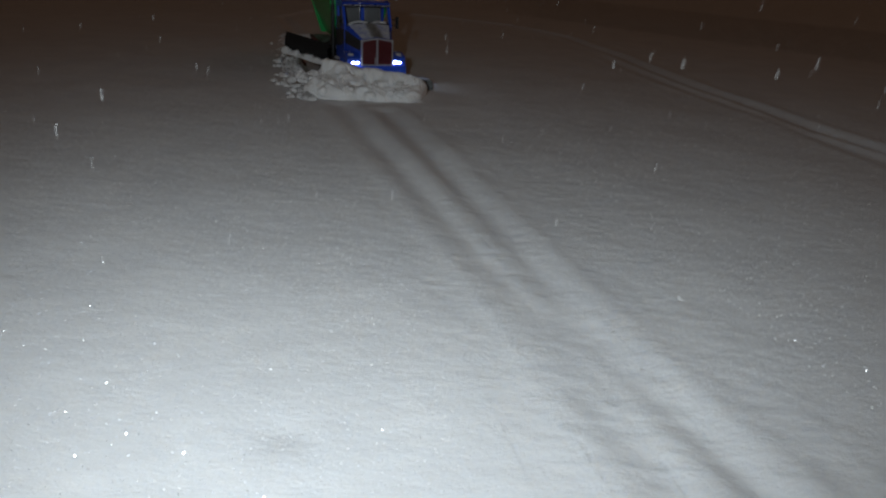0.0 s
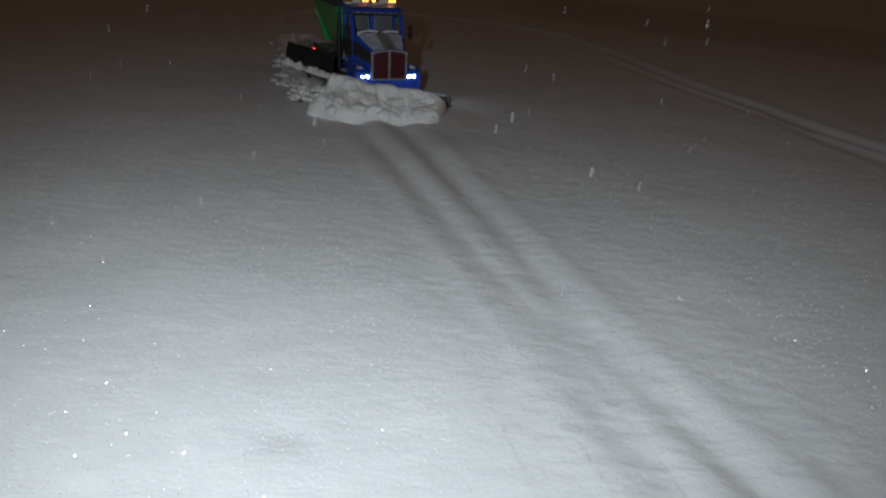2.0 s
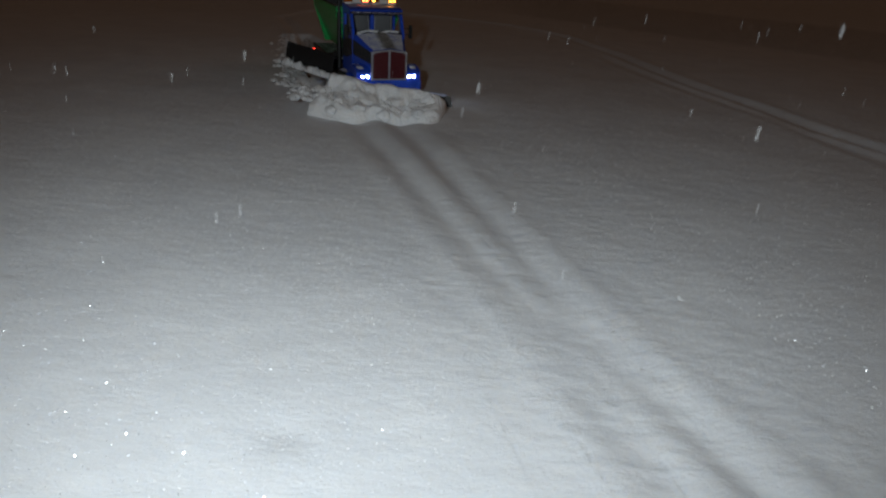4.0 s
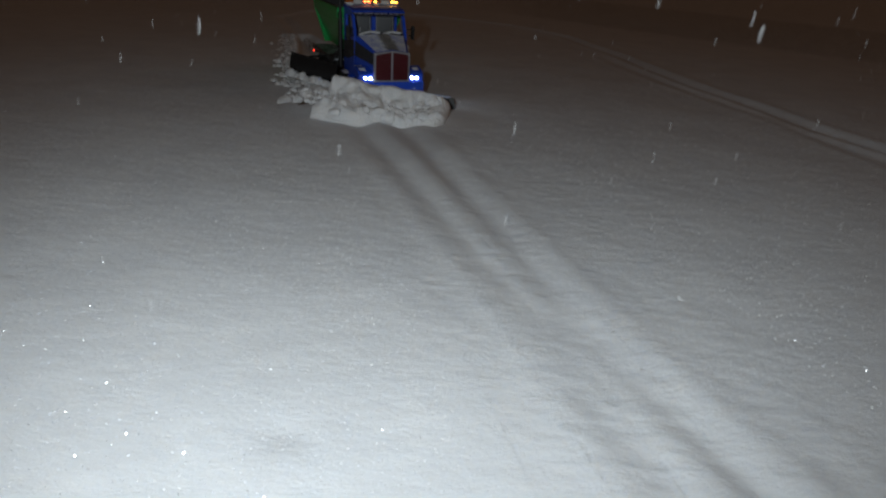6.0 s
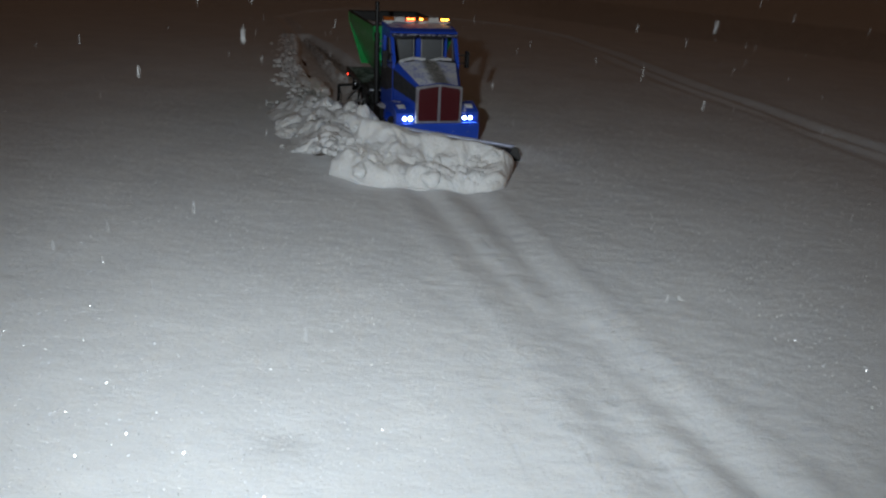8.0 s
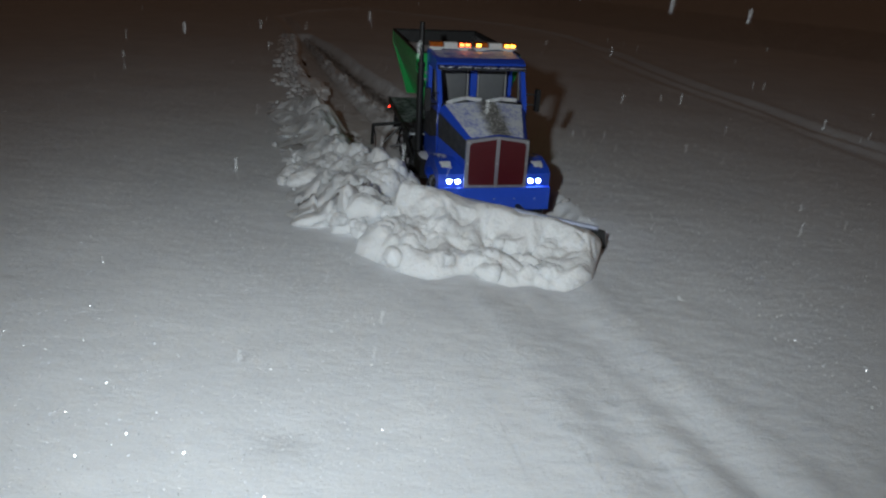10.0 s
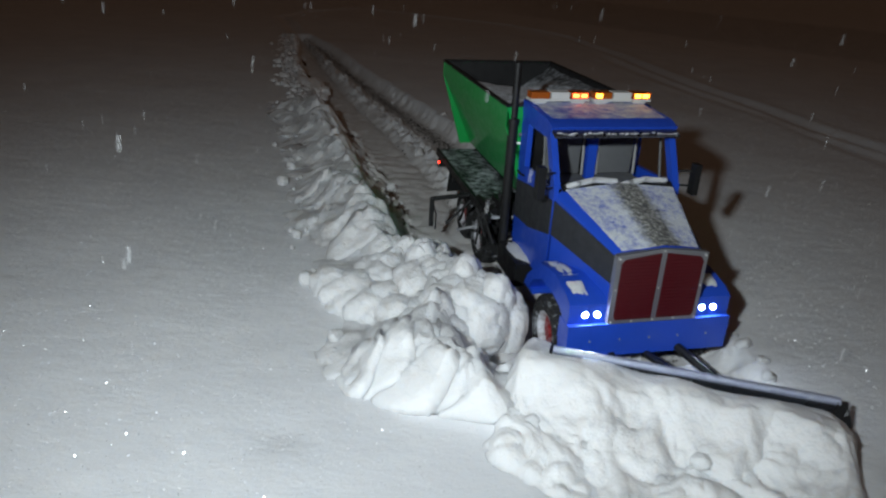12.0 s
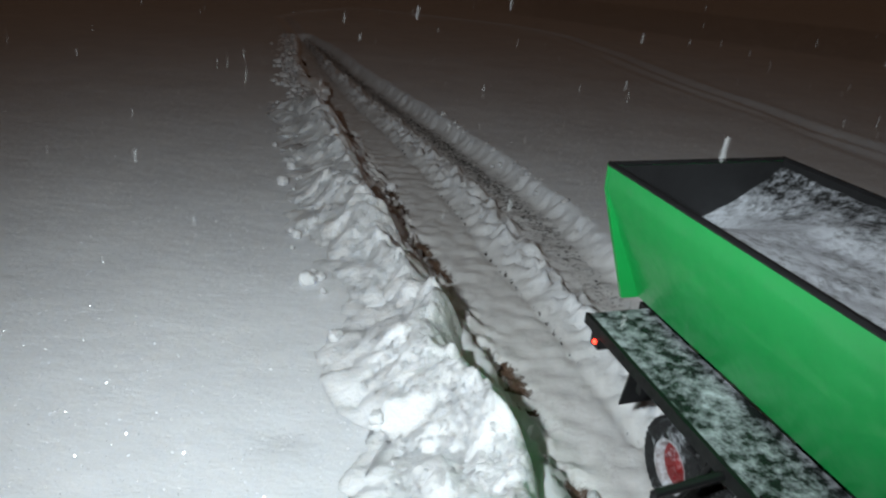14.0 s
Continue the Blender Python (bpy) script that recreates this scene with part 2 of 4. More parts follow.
def heap(width, length, height, lump=0.3, seed=0.0, sub=3):
    """A rounded lump of snow, flat below, on z = 0."""
    bm = bmesh.new()
    bmesh.ops.create_icosphere(bm, subdivisions=sub, radius=1.0)
    for v in bm.verts:
        p = v.co * 1.6 + Vector((seed, 0, seed))
        k = 1 + lump * (noise.noise(p) + 0.5 * noise.noise(p * 2.3) + 0.25 * noise.noise(p * 5))
        v.co = Vector((v.co.x * k * width / 2, v.co.y * k * length / 2, max(v.co.z * k, -0.15) * height))
    return bm


def billow(p):
    """Rounded lumps with creases between them."""
    return abs(noise.noise(p)) + 0.55 * abs(noise.noise(p * 2.1)) + 0.30 * abs(noise.noise(p * 4.3)) + 0.16 * abs(noise.noise(p * 8.7))


# ---------------------------------------------------------------- the snow field
def lattice(ix, iy, seed):
    h = np.sin(ix * 127.1 + iy * 311.7 + seed * 74.7) * 43758.5453
    return h - np.floor(h)


def value_noise(x, y, scale, seed=0.0):
    x, y = np.asarray(x) * scale, np.asarray(y) * scale
    ix, iy = np.floor(x), np.floor(y)
    fx, fy = x - ix, y - iy
    fx, fy = fx * fx * (3 - 2 * fx), fy * fy * (3 - 2 * fy)
    a, b = lattice(ix, iy, seed), lattice(ix + 1, iy, seed)
    c, d = lattice(ix, iy + 1, seed), lattice(ix + 1, iy + 1, seed)
    return (a * (1 - fx) + b * fx) * (1 - fy) + (c * (1 - fx) + d * fx) * fy - 0.5


def step(a, b, v):
    k = np.clip((v - a) / (b - a), 0, 1)
    return k * k * (3 - 2 * k)


def way_distance(x, y, points):
    best = np.full(np.shape(x), 99.0)
    for (ax, ay), (bx, by) in zip(points, points[1:]):
        dx, dy = bx - ax, by - ay
        k = np.clip(((x - ax) * dx + (y - ay) * dy) / (dx * dx + dy * dy), 0, 1)
        best = np.minimum(best, np.hypot(x - ax - k * dx, y - ay - k * dy))
    return best


# older, half-drifted wheel tracks
TRACKS = [
    ([(-0.30, 1.90), (-0.19, 1.588), (-0.052, 1.236), (0.063, 0.919), (0.143, 0.706), (0.182, 0.56), (0.211, 0.47), (0.28, 0.2), (0.36, -0.15)], 0.0048),
    ([(-0.17, 1.85), (-0.041, 1.471), (0.060, 1.131), (0.133, 0.889), (0.185, 0.723), (0.224, 0.611), (0.262, 0.518), (0.290, 0.450), (0.36, 0.2), (0.44, -0.15)], 0.0058),
    ([(-0.75, 3.45), (-0.978, 4.127), (-0.90, 4.57), (-0.635, 4.90), (-0.163, 4.62), (0.318, 4.33), (0.591, 3.89), (0.75, 3.21), (0.851, 2.547), (0.945, 2.231), (1.015, 1.943), (1.093, 1.722), (1.25, 1.40)], 0.0075),
    ([(0.66, 3.15), (0.77, 2.547), (0.873, 2.211), (0.945, 2.003), (0.985, 1.757), (1.03, 1.594), (1.15, 1.30)], 0.0026)]


def surface(x, y):
    """Height of the untouched snow."""
    z = DEPTH + 0.006 * value_noise(x, y, 1.7, 1) + 0.0035 * value_noise(x, y, 6, 2) + 0.0008 * value_noise(x * 0.7, y, 31, 3)
    z = z + 0.0008 * value_noise(x * 0.7, y, 75, 4)
    for points, deep in TRACKS:
        d = way_distance(x, y, points) + 0.005 * value_noise(x, y, 18, 5)
        deep = deep * (1 + 0.25 * value_noise(x, y, 9, 15))
        z = z - deep * np.exp(-(d / 0.025) ** 2) + 0.42 * deep * np.exp(-((d - 0.052) / 0.024) ** 2)
    d = np.hypot(x + 0.135, y - 0.517)
    return z - 0.004 * np.exp(-(d / 0.025) ** 2)


def lane_floor(x, y):
    """Packed snow where the blade and wheels have gone: height, bare grit and packing."""
    u = (x - lane_l(y)) / np.maximum(lane_r(y) - lane_l(y), 0.03)
    crumb = value_noise(x, y, 60, 7) + 0.7 * value_noise(x, y, 130, 8) + 0.5 * value_noise(x, y, 250, 9)
    broad = value_noise(x, y, 9, 10)
    ridge = np.exp(-((u - 0.55 - 0.03 * broad) / 0.085) ** 2)
    lip = np.exp(-((u - 0.64) / 0.03) ** 2)
    z = 0.004 + 0.0040 * crumb + 0.017 * ridge * (0.75 + 1.2 * crumb) + 0.009 * lip * (0.6 + 1.2 * crumb)
    z = z + 0.016 * np.exp(-(u / 0.10) ** 2) * (0.7 + 1.6 * crumb)
    z = z - 0.004 * np.exp(-((u - 0.41) / 0.018) ** 2) + 0.0026 * value_noise(x * 0.15, y, 45, 11) * (1 - step(0.5, 0.7, u))
    edge = step(0.90, 1.03, u + 0.05 * broad)
    z = z + edge * (0.019 + 0.022 * crumb)
    streak = np.exp(-((u - 0.80 - 0.05 * broad) / 0.15) ** 2) * (0.40 + 0.22 * step(0.55, 1.7, y))
    far = step(1.9, 2.9, y) * step(0.10, 0.45, u) * 0.50
    brown_patch = np.exp(-((u - 0.10) / 0.055) ** 2) * step(0.06, 0.20, value_noise(x, y, 15, 12) + 0.4 * value_noise(x, y, 48, 16))
    brown_patch = np.maximum(brown_patch, 0.8 * np.exp(-((u - 0.70 - 0.02 * broad) / 0.016) ** 2) * step(0.12, 0.3, value_noise(x, y, 22, 17)))
    crack = 0.75 * np.exp(-((u - 0.415 - 0.012 * value_noise(x, y, 30, 18)) / 0.009) ** 2) * step(-0.15, 0.15, value_noise(x, y, 12, 19))
    z = z - 0.006 * brown_patch - 0.003 * crack
    bare = np.maximum(np.maximum(streak, far), np.maximum(brown_patch, crack))
    return z, np.clip(bare * (1 - edge), 0, 1), (1 - edge) * (1 - 0.8 * ridge), np.clip(brown_patch, 0, 1)


def lane_inside(x, y):
    j = 0.005 * value_noise(x, y, 11, 13) + 0.005 * value_noise(x, y, 43, 14) + 0.006 * value_noise(x, y, 97, 20)
    k = step(-0.006, 0.008, x - lane_l(y) + j) * (1 - step(-0.014, 0.012, x - lane_r(y) + j))
    return k * step(-0.40, -0.37, y) * (1 - step(LANE_END - 0.05, LANE_END, y + 3 * j))


def spaced(stops):
    out = [stops[0][0]]
    for (a, da), (b, db) in zip(stops, stops[1:]):
        v = a
        while v < b - 1e-6:
            k = (v - a) / (b - a)
            v = min(b, v + da + (db - da) * k)
            out.append(v)
    return np.array(out)


def attribute(me, name, kind, values):
    a = me.attributes.new(name, kind, "POINT")
    a.data.foreach_set("vector" if kind == "FLOAT_VECTOR" else "value", np.ascontiguousarray(values, dtype=np.float32).ravel())


def snow_field():
    xs = spaced([(-70, 12), (-5, 0.6), (-1.2, 0.014), (-0.62, 0.0065), (0.62, 0.0065), (1.3, 0.014), (5, 0.6), (70, 12)])
    ys = spaced([(-70, 12), (-3, 0.5), (-0.5, 0.02), (0.35, 0.0065), (1.3, 0.0065), (2.4, 0.011), (3.6, 0.016), (5.2, 0.024), (10, 0.6), (90, 14)])
    gx, gy = np.meshgrid(xs, ys)
    inside = lane_inside(gx, gy)
    low, bare, packed, brown_patch = lane_floor(gx, gy)
    gz = surface(gx, gy) * (1 - inside) + low * inside
    # a darker brown band across the field farther off
    far_band = step(5.0, 5.7, gx + gy) * (1 - step(8.2, 9.0, gx + gy)) * step(-0.8, 0.8, gx) * step(0.0, 2.0, gy) * 0.46
    co = np.stack([gx, gy, gz], -1).reshape(-1, 3)
    w, h = len(xs), len(ys)
    i = (np.arange(h - 1)[:, None] * w + np.arange(w - 1)[None, :]).ravel()
    quads = np.stack([i, i + 1, i + w + 1, i + w], 1)
    me = bpy.data.meshes.new("ground")
    me.vertices.add(len(co))
    me.vertices.foreach_set("co", co.ravel())
    me.loops.add(quads.size)
    me.loops.foreach_set("vertex_index", quads.ravel().astype(np.int32))
    me.polygons.add(len(quads))
    me.polygons.foreach_set("loop_start", np.arange(0, quads.size, 4, dtype=np.int32))
    me.update(calc_edges=True)
    attribute(me, "rest", "FLOAT_VECTOR", co)
    attribute(me, "scraped", "FLOAT", np.maximum(bare * inside, far_band).ravel())
    attribute(me, "packed", "FLOAT", (packed * inside).ravel())
    attribute(me, "brown_patch", "FLOAT", (brown_patch * inside).ravel())
    me.materials.append(FIELD)
    me.shade_smooth()
    return tagged(new("ground", me), "snow-covered yard at night with a ploughed lane", "ground", kind="structure")


snow_field()

# ---------------------------------------------------------------- the snow that the blade turns over
COLS, ROW = 5, 0.048
FIRST, LAST = 1.98, -0.36
# where a chunk is left beside the truck, where the wing leaves it, its base and its thickness
SLOTS = [(-0.334, -0.338, 0.003, 0.026), (-0.304, -0.322, 0.013, 0.036), (-0.268, -0.299, 0.020, 0.050), (-0.232, -0.272, 0.016, 0.062), (-0.198, -0.242, 0.004, 0.054)]
CHUNKS = []


def chunk_rows(k, slot, cx, cy, r1, r2, r3):
    """The way of one chunk: it lies, is caught by the blade, rolls along it to its end, is left beside the truck, and is pushed out by the wing."""
    beside, final, base, thick = slot
    z0 = DEPTH if k >= 0 else 0.004
    rest = pose(cx, cy, z0)
    rows, state, placed = [], 0, None
    lx = ly = s0 = carry = pushed = 0.0
    travel, last = 0.0, truck_at(0)
    lively = min(1.0, thick / 0.05) ** 2 if k >= 0 else 1.0
    yaw, tip, roll = 50 * (r1 - 0.5), 14 * lively * (r2 - 0.5), 12 * lively * (r3 - 0.5)
    for i in range(141):
        t = i * 0.1
        here = truck_at(t)
        travel += math.hypot(here[0] - last[0], here[1] - last[1])
        last = here
        if state == 0:
            x, y = to_local(t, cx, cy)
            front = -0.536 * (min(max(x, -0.20), 0.14) + 0.16)
            if k == COLS:
                if y > front - 0.01:
                    state, s0 = 4, travel
            elif y > front - 0.080 + 0.098 * min(1.0, max(0.0, (x - 0.03) / 0.08)):
                state, lx, ly, s0 = 1, x, y, travel
                carry = 0.08 + 0.40 * max(0.0, x + 0.19)
                rows.append((max(0, t - 0.1), rest))
        if state == 1:
            f = min(1.0, (travel - s0) / carry)
            ax, ay = beside + 0.02 * (r2 - 0.5), -0.060 + 0.02 * r1 + 0.5 * max(0.0, -0.19 - beside)
            q = f * f * (3 - 2 * f)
            x, y = lx + (ax - lx) * q, ly + (ay - ly) * f
            wx, wy = to_world(t, x, y)
            z = z0 + (base - z0) * f - (0.030 if k >= 0 else 0.0) * math.sin(math.pi * f)
            m = pose(wx, wy, z, tip * f, 178 * f if k >= 0 else 50 * f, yaw * f)
            rows.append((t, m))
            if f >= 1:
                state, placed = 2, (wx, wy)
        elif state == 2:
            x, y = to_local(t, *placed)
            face = max(final + 0.012 * (r3 - 0.5), -0.150 - max(0.0, y - 0.105) / 1.6)
            if y > 0.10 and face < x:
                out = pushed = x - face
                f = min(1.0, out / max(0.01, x - final))
                rows.append((t, pose(placed[0] - 0.97 * out, placed[1] - 0.26 * out, base + 0.006 * f, tip, 178 + roll * f if k >= 0 else 50, yaw)))
            else:
                rows.append((t, rows[-1][1]))
            if y > 0.34:
                state = 3
        elif state == 4:
            f = min(1.0, (travel - s0) / 0.10)
            if not rows:
                rows.append((max(0, t - 0.1), rest))
            rows.append((t, pose(cx + 0.008 * f, cy - 0.006 * f, DEPTH - 0.003 * f, 0, -1.5 * f, 0)))
            if f >= 1:
                state = 3
    if not rows:
        return [(0.0, rest), (14.0, rest)], None
    if rows[0][0] > 0:
        rows.insert(0, (0.0, rest))
    if rows[-1][0] < 14.0:
        rows.append((14.0, rows[-1][1]))
    left = max(0.0, beside - final - pushed) if state == 2 else 0.0
    return rows, (left if state in (2, 3) and 0 <= k < COLS else None)


def knobs(p):
    """Round clumps packed side by side, 0 in the gaps to 1 on top."""
    d = noise.voronoi(p)[0][0]
    return max(0.0, 1 - (d / 0.85) ** 2) ** 0.8


def bank(x, y):
    """Height of the finished bank: a steep side to the lane, a clumped crest, a long soft slope outwards."""
    p = Vector((x * 22, y * 22, 3.1))
    v = p + 0.9 * Vector((noise.noise(p * 0.8), noise.noise(p * 0.8 + Vector((7, 3, 1))), 0))
    u = float(lane_l(y)) - x + 0.022 * noise.noise(p * 0.6) + 0.014 * noise.noise(p * 1.5)
    out = u + 0.055 * noise.noise(Vector((x * 3, y * 9, 8.2))) + 0.018 * noise.noise(p * 0.9)
    rise = min(1.0, max(0.0, (u + 0.024) / 0.080))
    fall = min(1.0, max(0.0, (out - 0.056) / 0.165))
    crest = 0.080 + 0.020 * noise.noise(Vector((y * 8, 4.4, 0)))
    h = crest * rise * rise * (3 - 2 * rise) - (crest - 0.030) * (1 - (1 - fall) ** 2.2)
    rough = rise * (1 - fall) ** 2.0
    clumps = 0.026 * (knobs(v * 0.95) - 0.62) + 0.011 * (knobs(v * 2.3) - 0.6) + 0.0045 * (knobs(v * 5.2) - 0.6)
    w = 1.5 * noise.noise(Vector((x * 7, y * 7, 2.2)))
    folds = abs(noise.noise(Vector((x * 9 + y * 6 + w, y * 27 - x * 15 + w, 1.3)))) - 0.25
    return h + clumps * rough + 0.007 * folds * fall * (1 - fall) + 0.0020 * noise.noise(p * 9) * rough


def chunk(k, cx, y1, y0, thick, seed, last, left):
    """A block of lane snow: its top is the field's surface, its broken underside becomes part of the bank once turned over."""
    nx, ny = 26, 20
    cy = (y0 + y1) / 2

    def edge(c, y):
        if c > COLS:
            return lane_r(y) + 0.032
        ragged = 0.009 * noise.noise(Vector((y * 26, 2.0, 0))) + 0.005 * noise.noise(Vector((y * 75, 6.0, 0))) if c == COLS else 0.0
        return lane_l(y) - 0.026 + c * (lane_r(y) - lane_l(y) + 0.034) / COLS + ragged

    top, sink, flat = [], [], []
    for j in range(ny + 1):
        for i in range(nx + 1):
            y = y0 + (y1 - y0) * j / ny
            x = edge(k, y) + (edge(k + 1, y) - edge(k, y)) * i / nx
            top.append((x, y))
            sink.append(0.0016 if (k == 0 and i == 0) or (k == COLS and i == nx) else -0.0004)
            flat.append((x - cx, y - cy, -1 + 2 * i / nx, -1 + 2 * j / ny))
    top = np.array(top)
    zs = surface(top[:, 0], top[:, 1])
    e = 0.004
    nrm = np.stack([-(surface(top[:, 0] + e, top[:, 1]) - zs) / e, -(surface(top[:, 0], top[:, 1] + e) - zs) / e, np.ones(len(zs))], 1)
    zs = zs - np.array(sink) - DEPTH
    n1 = len(top)
    low = []
    back = last.inverted() if last is not None else None
    for (x, y, u, v), z in zip(flat, zs):
        r = min(1.0, (u ** 4 + v ** 4) ** 0.25) if k < COLS else abs(u)
        p = Vector(((x + cx) * 27, (y + cy) * 27, seed))
        if left is None:
            deep = thick * math.cos(0.5 * math.pi * r) ** 0.9 * (0.80 + 0.40 * billow(p))
            g = 1.0 + (0.35 + 5 * thick) * math.sin(math.pi * r)
            low.append((x * g, y * g, z - 0.0015 - deep) if k < COLS else (x, y, z - 0.0015 - deep))
            continue
        # a wide cap, folded in under itself towards the rim
        q, t = min(1.0, r / 0.72), max(0.0, (r - 0.72) / 0.28)
        g = (1.0 + 1.15 * q ** 1.5) * (1 - t) + t if r > 0 else 1.0
        at = last @ Vector((x * g, y * g, 0.0))
        rim = last @ Vector((x * g, y * g, z - 0.0015 - 0.008 * min(1.0, 8 * (1 - r))))
        want = bank(at.x - 0.97 * left, at.y - 0.26 * left) + 0.0012 * noise.noise(p * 0.5) - 0.002 * q ** 5
        h = max(rim.z, want - (0.006 + 0.8 * max(0.0, want - rim.z)) * min(1.0, 3 * t) if t > 0 else want)
        low.append(tuple(back @ Vector((at.x, at.y, h))))
    verts = [(x - cx, y - cy, z) for (x, y), z in zip(top, zs)] + low
    w = nx + 1
    faces = []
    for j in range(ny):
        for i in range(nx):
            a = j * w + i
            faces.append((a, a + 1, a + w + 1, a + w))
            faces.append((n1 + a, n1 + a + w, n1 + a + w + 1, n1 + a + 1))
    me = bpy.data.meshes.new("snow_chunk")
    me.from_pydata(verts, [], faces)
    me.shade_smooth()
    attribute(me, "rest", "FLOAT_VECTOR", np.array(verts) + np.array([cx, cy, DEPTH]))
    attribute(me, "broken", "FLOAT", np.array([0.0] * n1 + [1.0] * n1))
    me.materials.append(SNOW)
    ns = np.array([v.normal[:] for v in me.vertices])
    ns[:n1] = nrm / np.linalg.norm(nrm, axis=1)[:, None]
    me.normals_split_custom_set_from_vertices(ns.tolist())
    ob = new("snow_chunk", me)
    ob.location = (cx, cy, DEPTH)
    return tagged(ob, "loose white chunk of fresh snow turned over by the blade", "snow chunk", "ploughed snow")


def clump(size, seed, tall=0.8, sub=3):
    """A knobbly lump of snow about its middle."""
    bm = bmesh.new()
    bmesh.ops.create_icosphere(bm, subdivisions=sub, radius=1.0)
    for v in bm.verts:
        p = v.co * 1.1 + Vector((seed, 0, seed))
        k = 0.72 + 0.42 * knobs(p) + 0.16 * knobs(p * 2.3) + 0.25 * noise.noise(p * 0.6)
        v.co = Vector((v.co.x * k * size, v.co.y * k * size * 0.9, v.co.z * k * size * tall))
    return bm


def build_chunks():
    rng = random.Random(4)
    y = FIRST
    while y > LAST:
        for k in range(COLS + 1):
            slot = SLOTS[min(k, COLS - 1)]
            cy = y - ROW / 2
            width = (lane_r(cy) - lane_l(cy) + 0.034) / COLS
            cx = lane_l(cy) - 0.026 + (k + 0.5) * width if k < COLS else (lane_l(cy) - 0.026 + k * width + lane_r(cy) + 0.032) / 2
            thick = slot[3] if k < COLS else 0.009
            rows, left = chunk_rows(k, slot, cx, cy, rng.random(), rng.random(), rng.random())
            CHUNKS.append((chunk(k, cx, y, y - ROW, thick, rng.uniform(0, 50), rows[-1][1] if left is not None else None, left), rows))
        y -= ROW
    # small clods that ride in the roll and tumble off its end
    clods = []
    for q in range(6):
        bm = clump(0.75, q * 7.3)
        lumpy(bm, 0.10, 5.0, q)
        me = mesh_of(bm, "snow_clod", LUMPS)
        clods.append(me)
    for q in range(48):
        y = rng.uniform(-0.2, 1.95)
        x = lane_l(y) + rng.uniform(0.02, 0.12)
        s = 0.004 + 0.011 * rng.random() ** 2
        ob = new("snow_clod", clods[q % 6])
        ob.scale = (s, s * rng.uniform(0.8, 1.2), s)
        ob.location = (x, y, 0.004)
        tagged(ob, "small white clod of snow fallen from the plough roll", "snow clod", "snow clods")
        far = -0.312 - abs(rng.gauss(0, 0.013))
        slot = (far, far - 0.01, DEPTH - 0.002 if far < -0.35 else DEPTH + 0.006, 0)
        CHUNKS.append((ob, chunk_rows(-1, slot, x, y, rng.random(), rng.random(), rng.random())[0]))
    # crumbs that the blade's far end breaks off and leaves along the lane's edge
    for q in range(130):
        y = rng.uniform(-0.1, 1.90)
        off = rng.gauss(0.012, 0.011)
        x = float(lane_r(y)) + off
        s = 0.004 + 0.009 * rng.random() ** 2
        ob = new("snow_clod", clods[q % 6])
        ob.scale = (s, s * rng.uniform(0.8, 1.2), s)
        tagged(ob, "small white clod of snow broken off along the lane edge", "snow clod", "snow clods")
        rest, rise = pose(x - 0.03, y, 0.002), DEPTH - 0.003 if off > 0.006 else 0.016
        when = next((i * 0.1 for i in range(141) if to_local(i * 0.1, x, y)[1] > -0.16), None)
        if when is None:
            CHUNKS.append((ob, [(0.0, rest), (14.0, rest)]))
        elif when < 0.2:
            put = pose(x, y, rise, 0, 0, 90 * rng.random())
            CHUNKS.append((ob, [(0.0, put), (14.0, put)]))
        else:
            put = pose(x, y, rise, 40 * rng.random(), 0, 80 * rng.random())
            CHUNKS.append((ob, [(0.0, rest), (when, rest), (when + 0.3, put), (14.0, put)] if when < 13.6 else [(0.0, rest), (14.0, rest)]))
    # clods that roll back into the lane from the bank
    for q in range(60):
        y = rng.uniform(0.0, 1.95)
        x = float(lane_l(y)) + rng.uniform(-0.010, 0.045)
        s = 0.004 + 0.011 * rng.random() ** 3
        ob = new("snow_clod", clods[q % 6])
        ob.scale = (s, s * rng.uniform(0.8, 1.2), s)
        tagged(ob, "white clod of snow rolled back from the bank into the lane", "snow clod", "snow clods")
        rest, put = pose(x, y, -0.03), pose(x, y, 0.006 + 0.15 * s, 40 * rng.random(), 0, 80 * rng.random())
        when = next((i * 0.1 for i in range(141) if to_local(i * 0.1, x, y)[1] > 0.27), 14.0)
        if when < 0.2:
            rest = put
        CHUNKS.append((ob, [(0.0, rest), (when, rest), (when + 0.25, put), (14.0, put)] if 0.2 < when < 13.6 else [(0.0, rest), (14.0, rest)]))


build_chunks()

BLADE_L, BLADE_E, BLADE_N, BLADE_LEN = Vector((-0.118, -0.0225)), Vector((0.8815, -0.4722)), Vector((-0.4722, -0.8815)), 0.270


def blade_point(a, b):
    p = BLADE_L + BLADE_E * a + BLADE_N * b
    return p.x, p.y


# the roll's outline from the blade forwards: a full crest, a steep face, a lower shelf of clumps
PILE_B = [-0.05, 0.0, 0.025, 0.050, 0.066, 0.088, 0.112, 0.140, 0.160, 0.178, 0.190]
PILE_Z = [0.062, 0.070, 0.083, 0.090, 0.089, 0.066, 0.053, 0.050, 0.047, 0.034, 0.014]


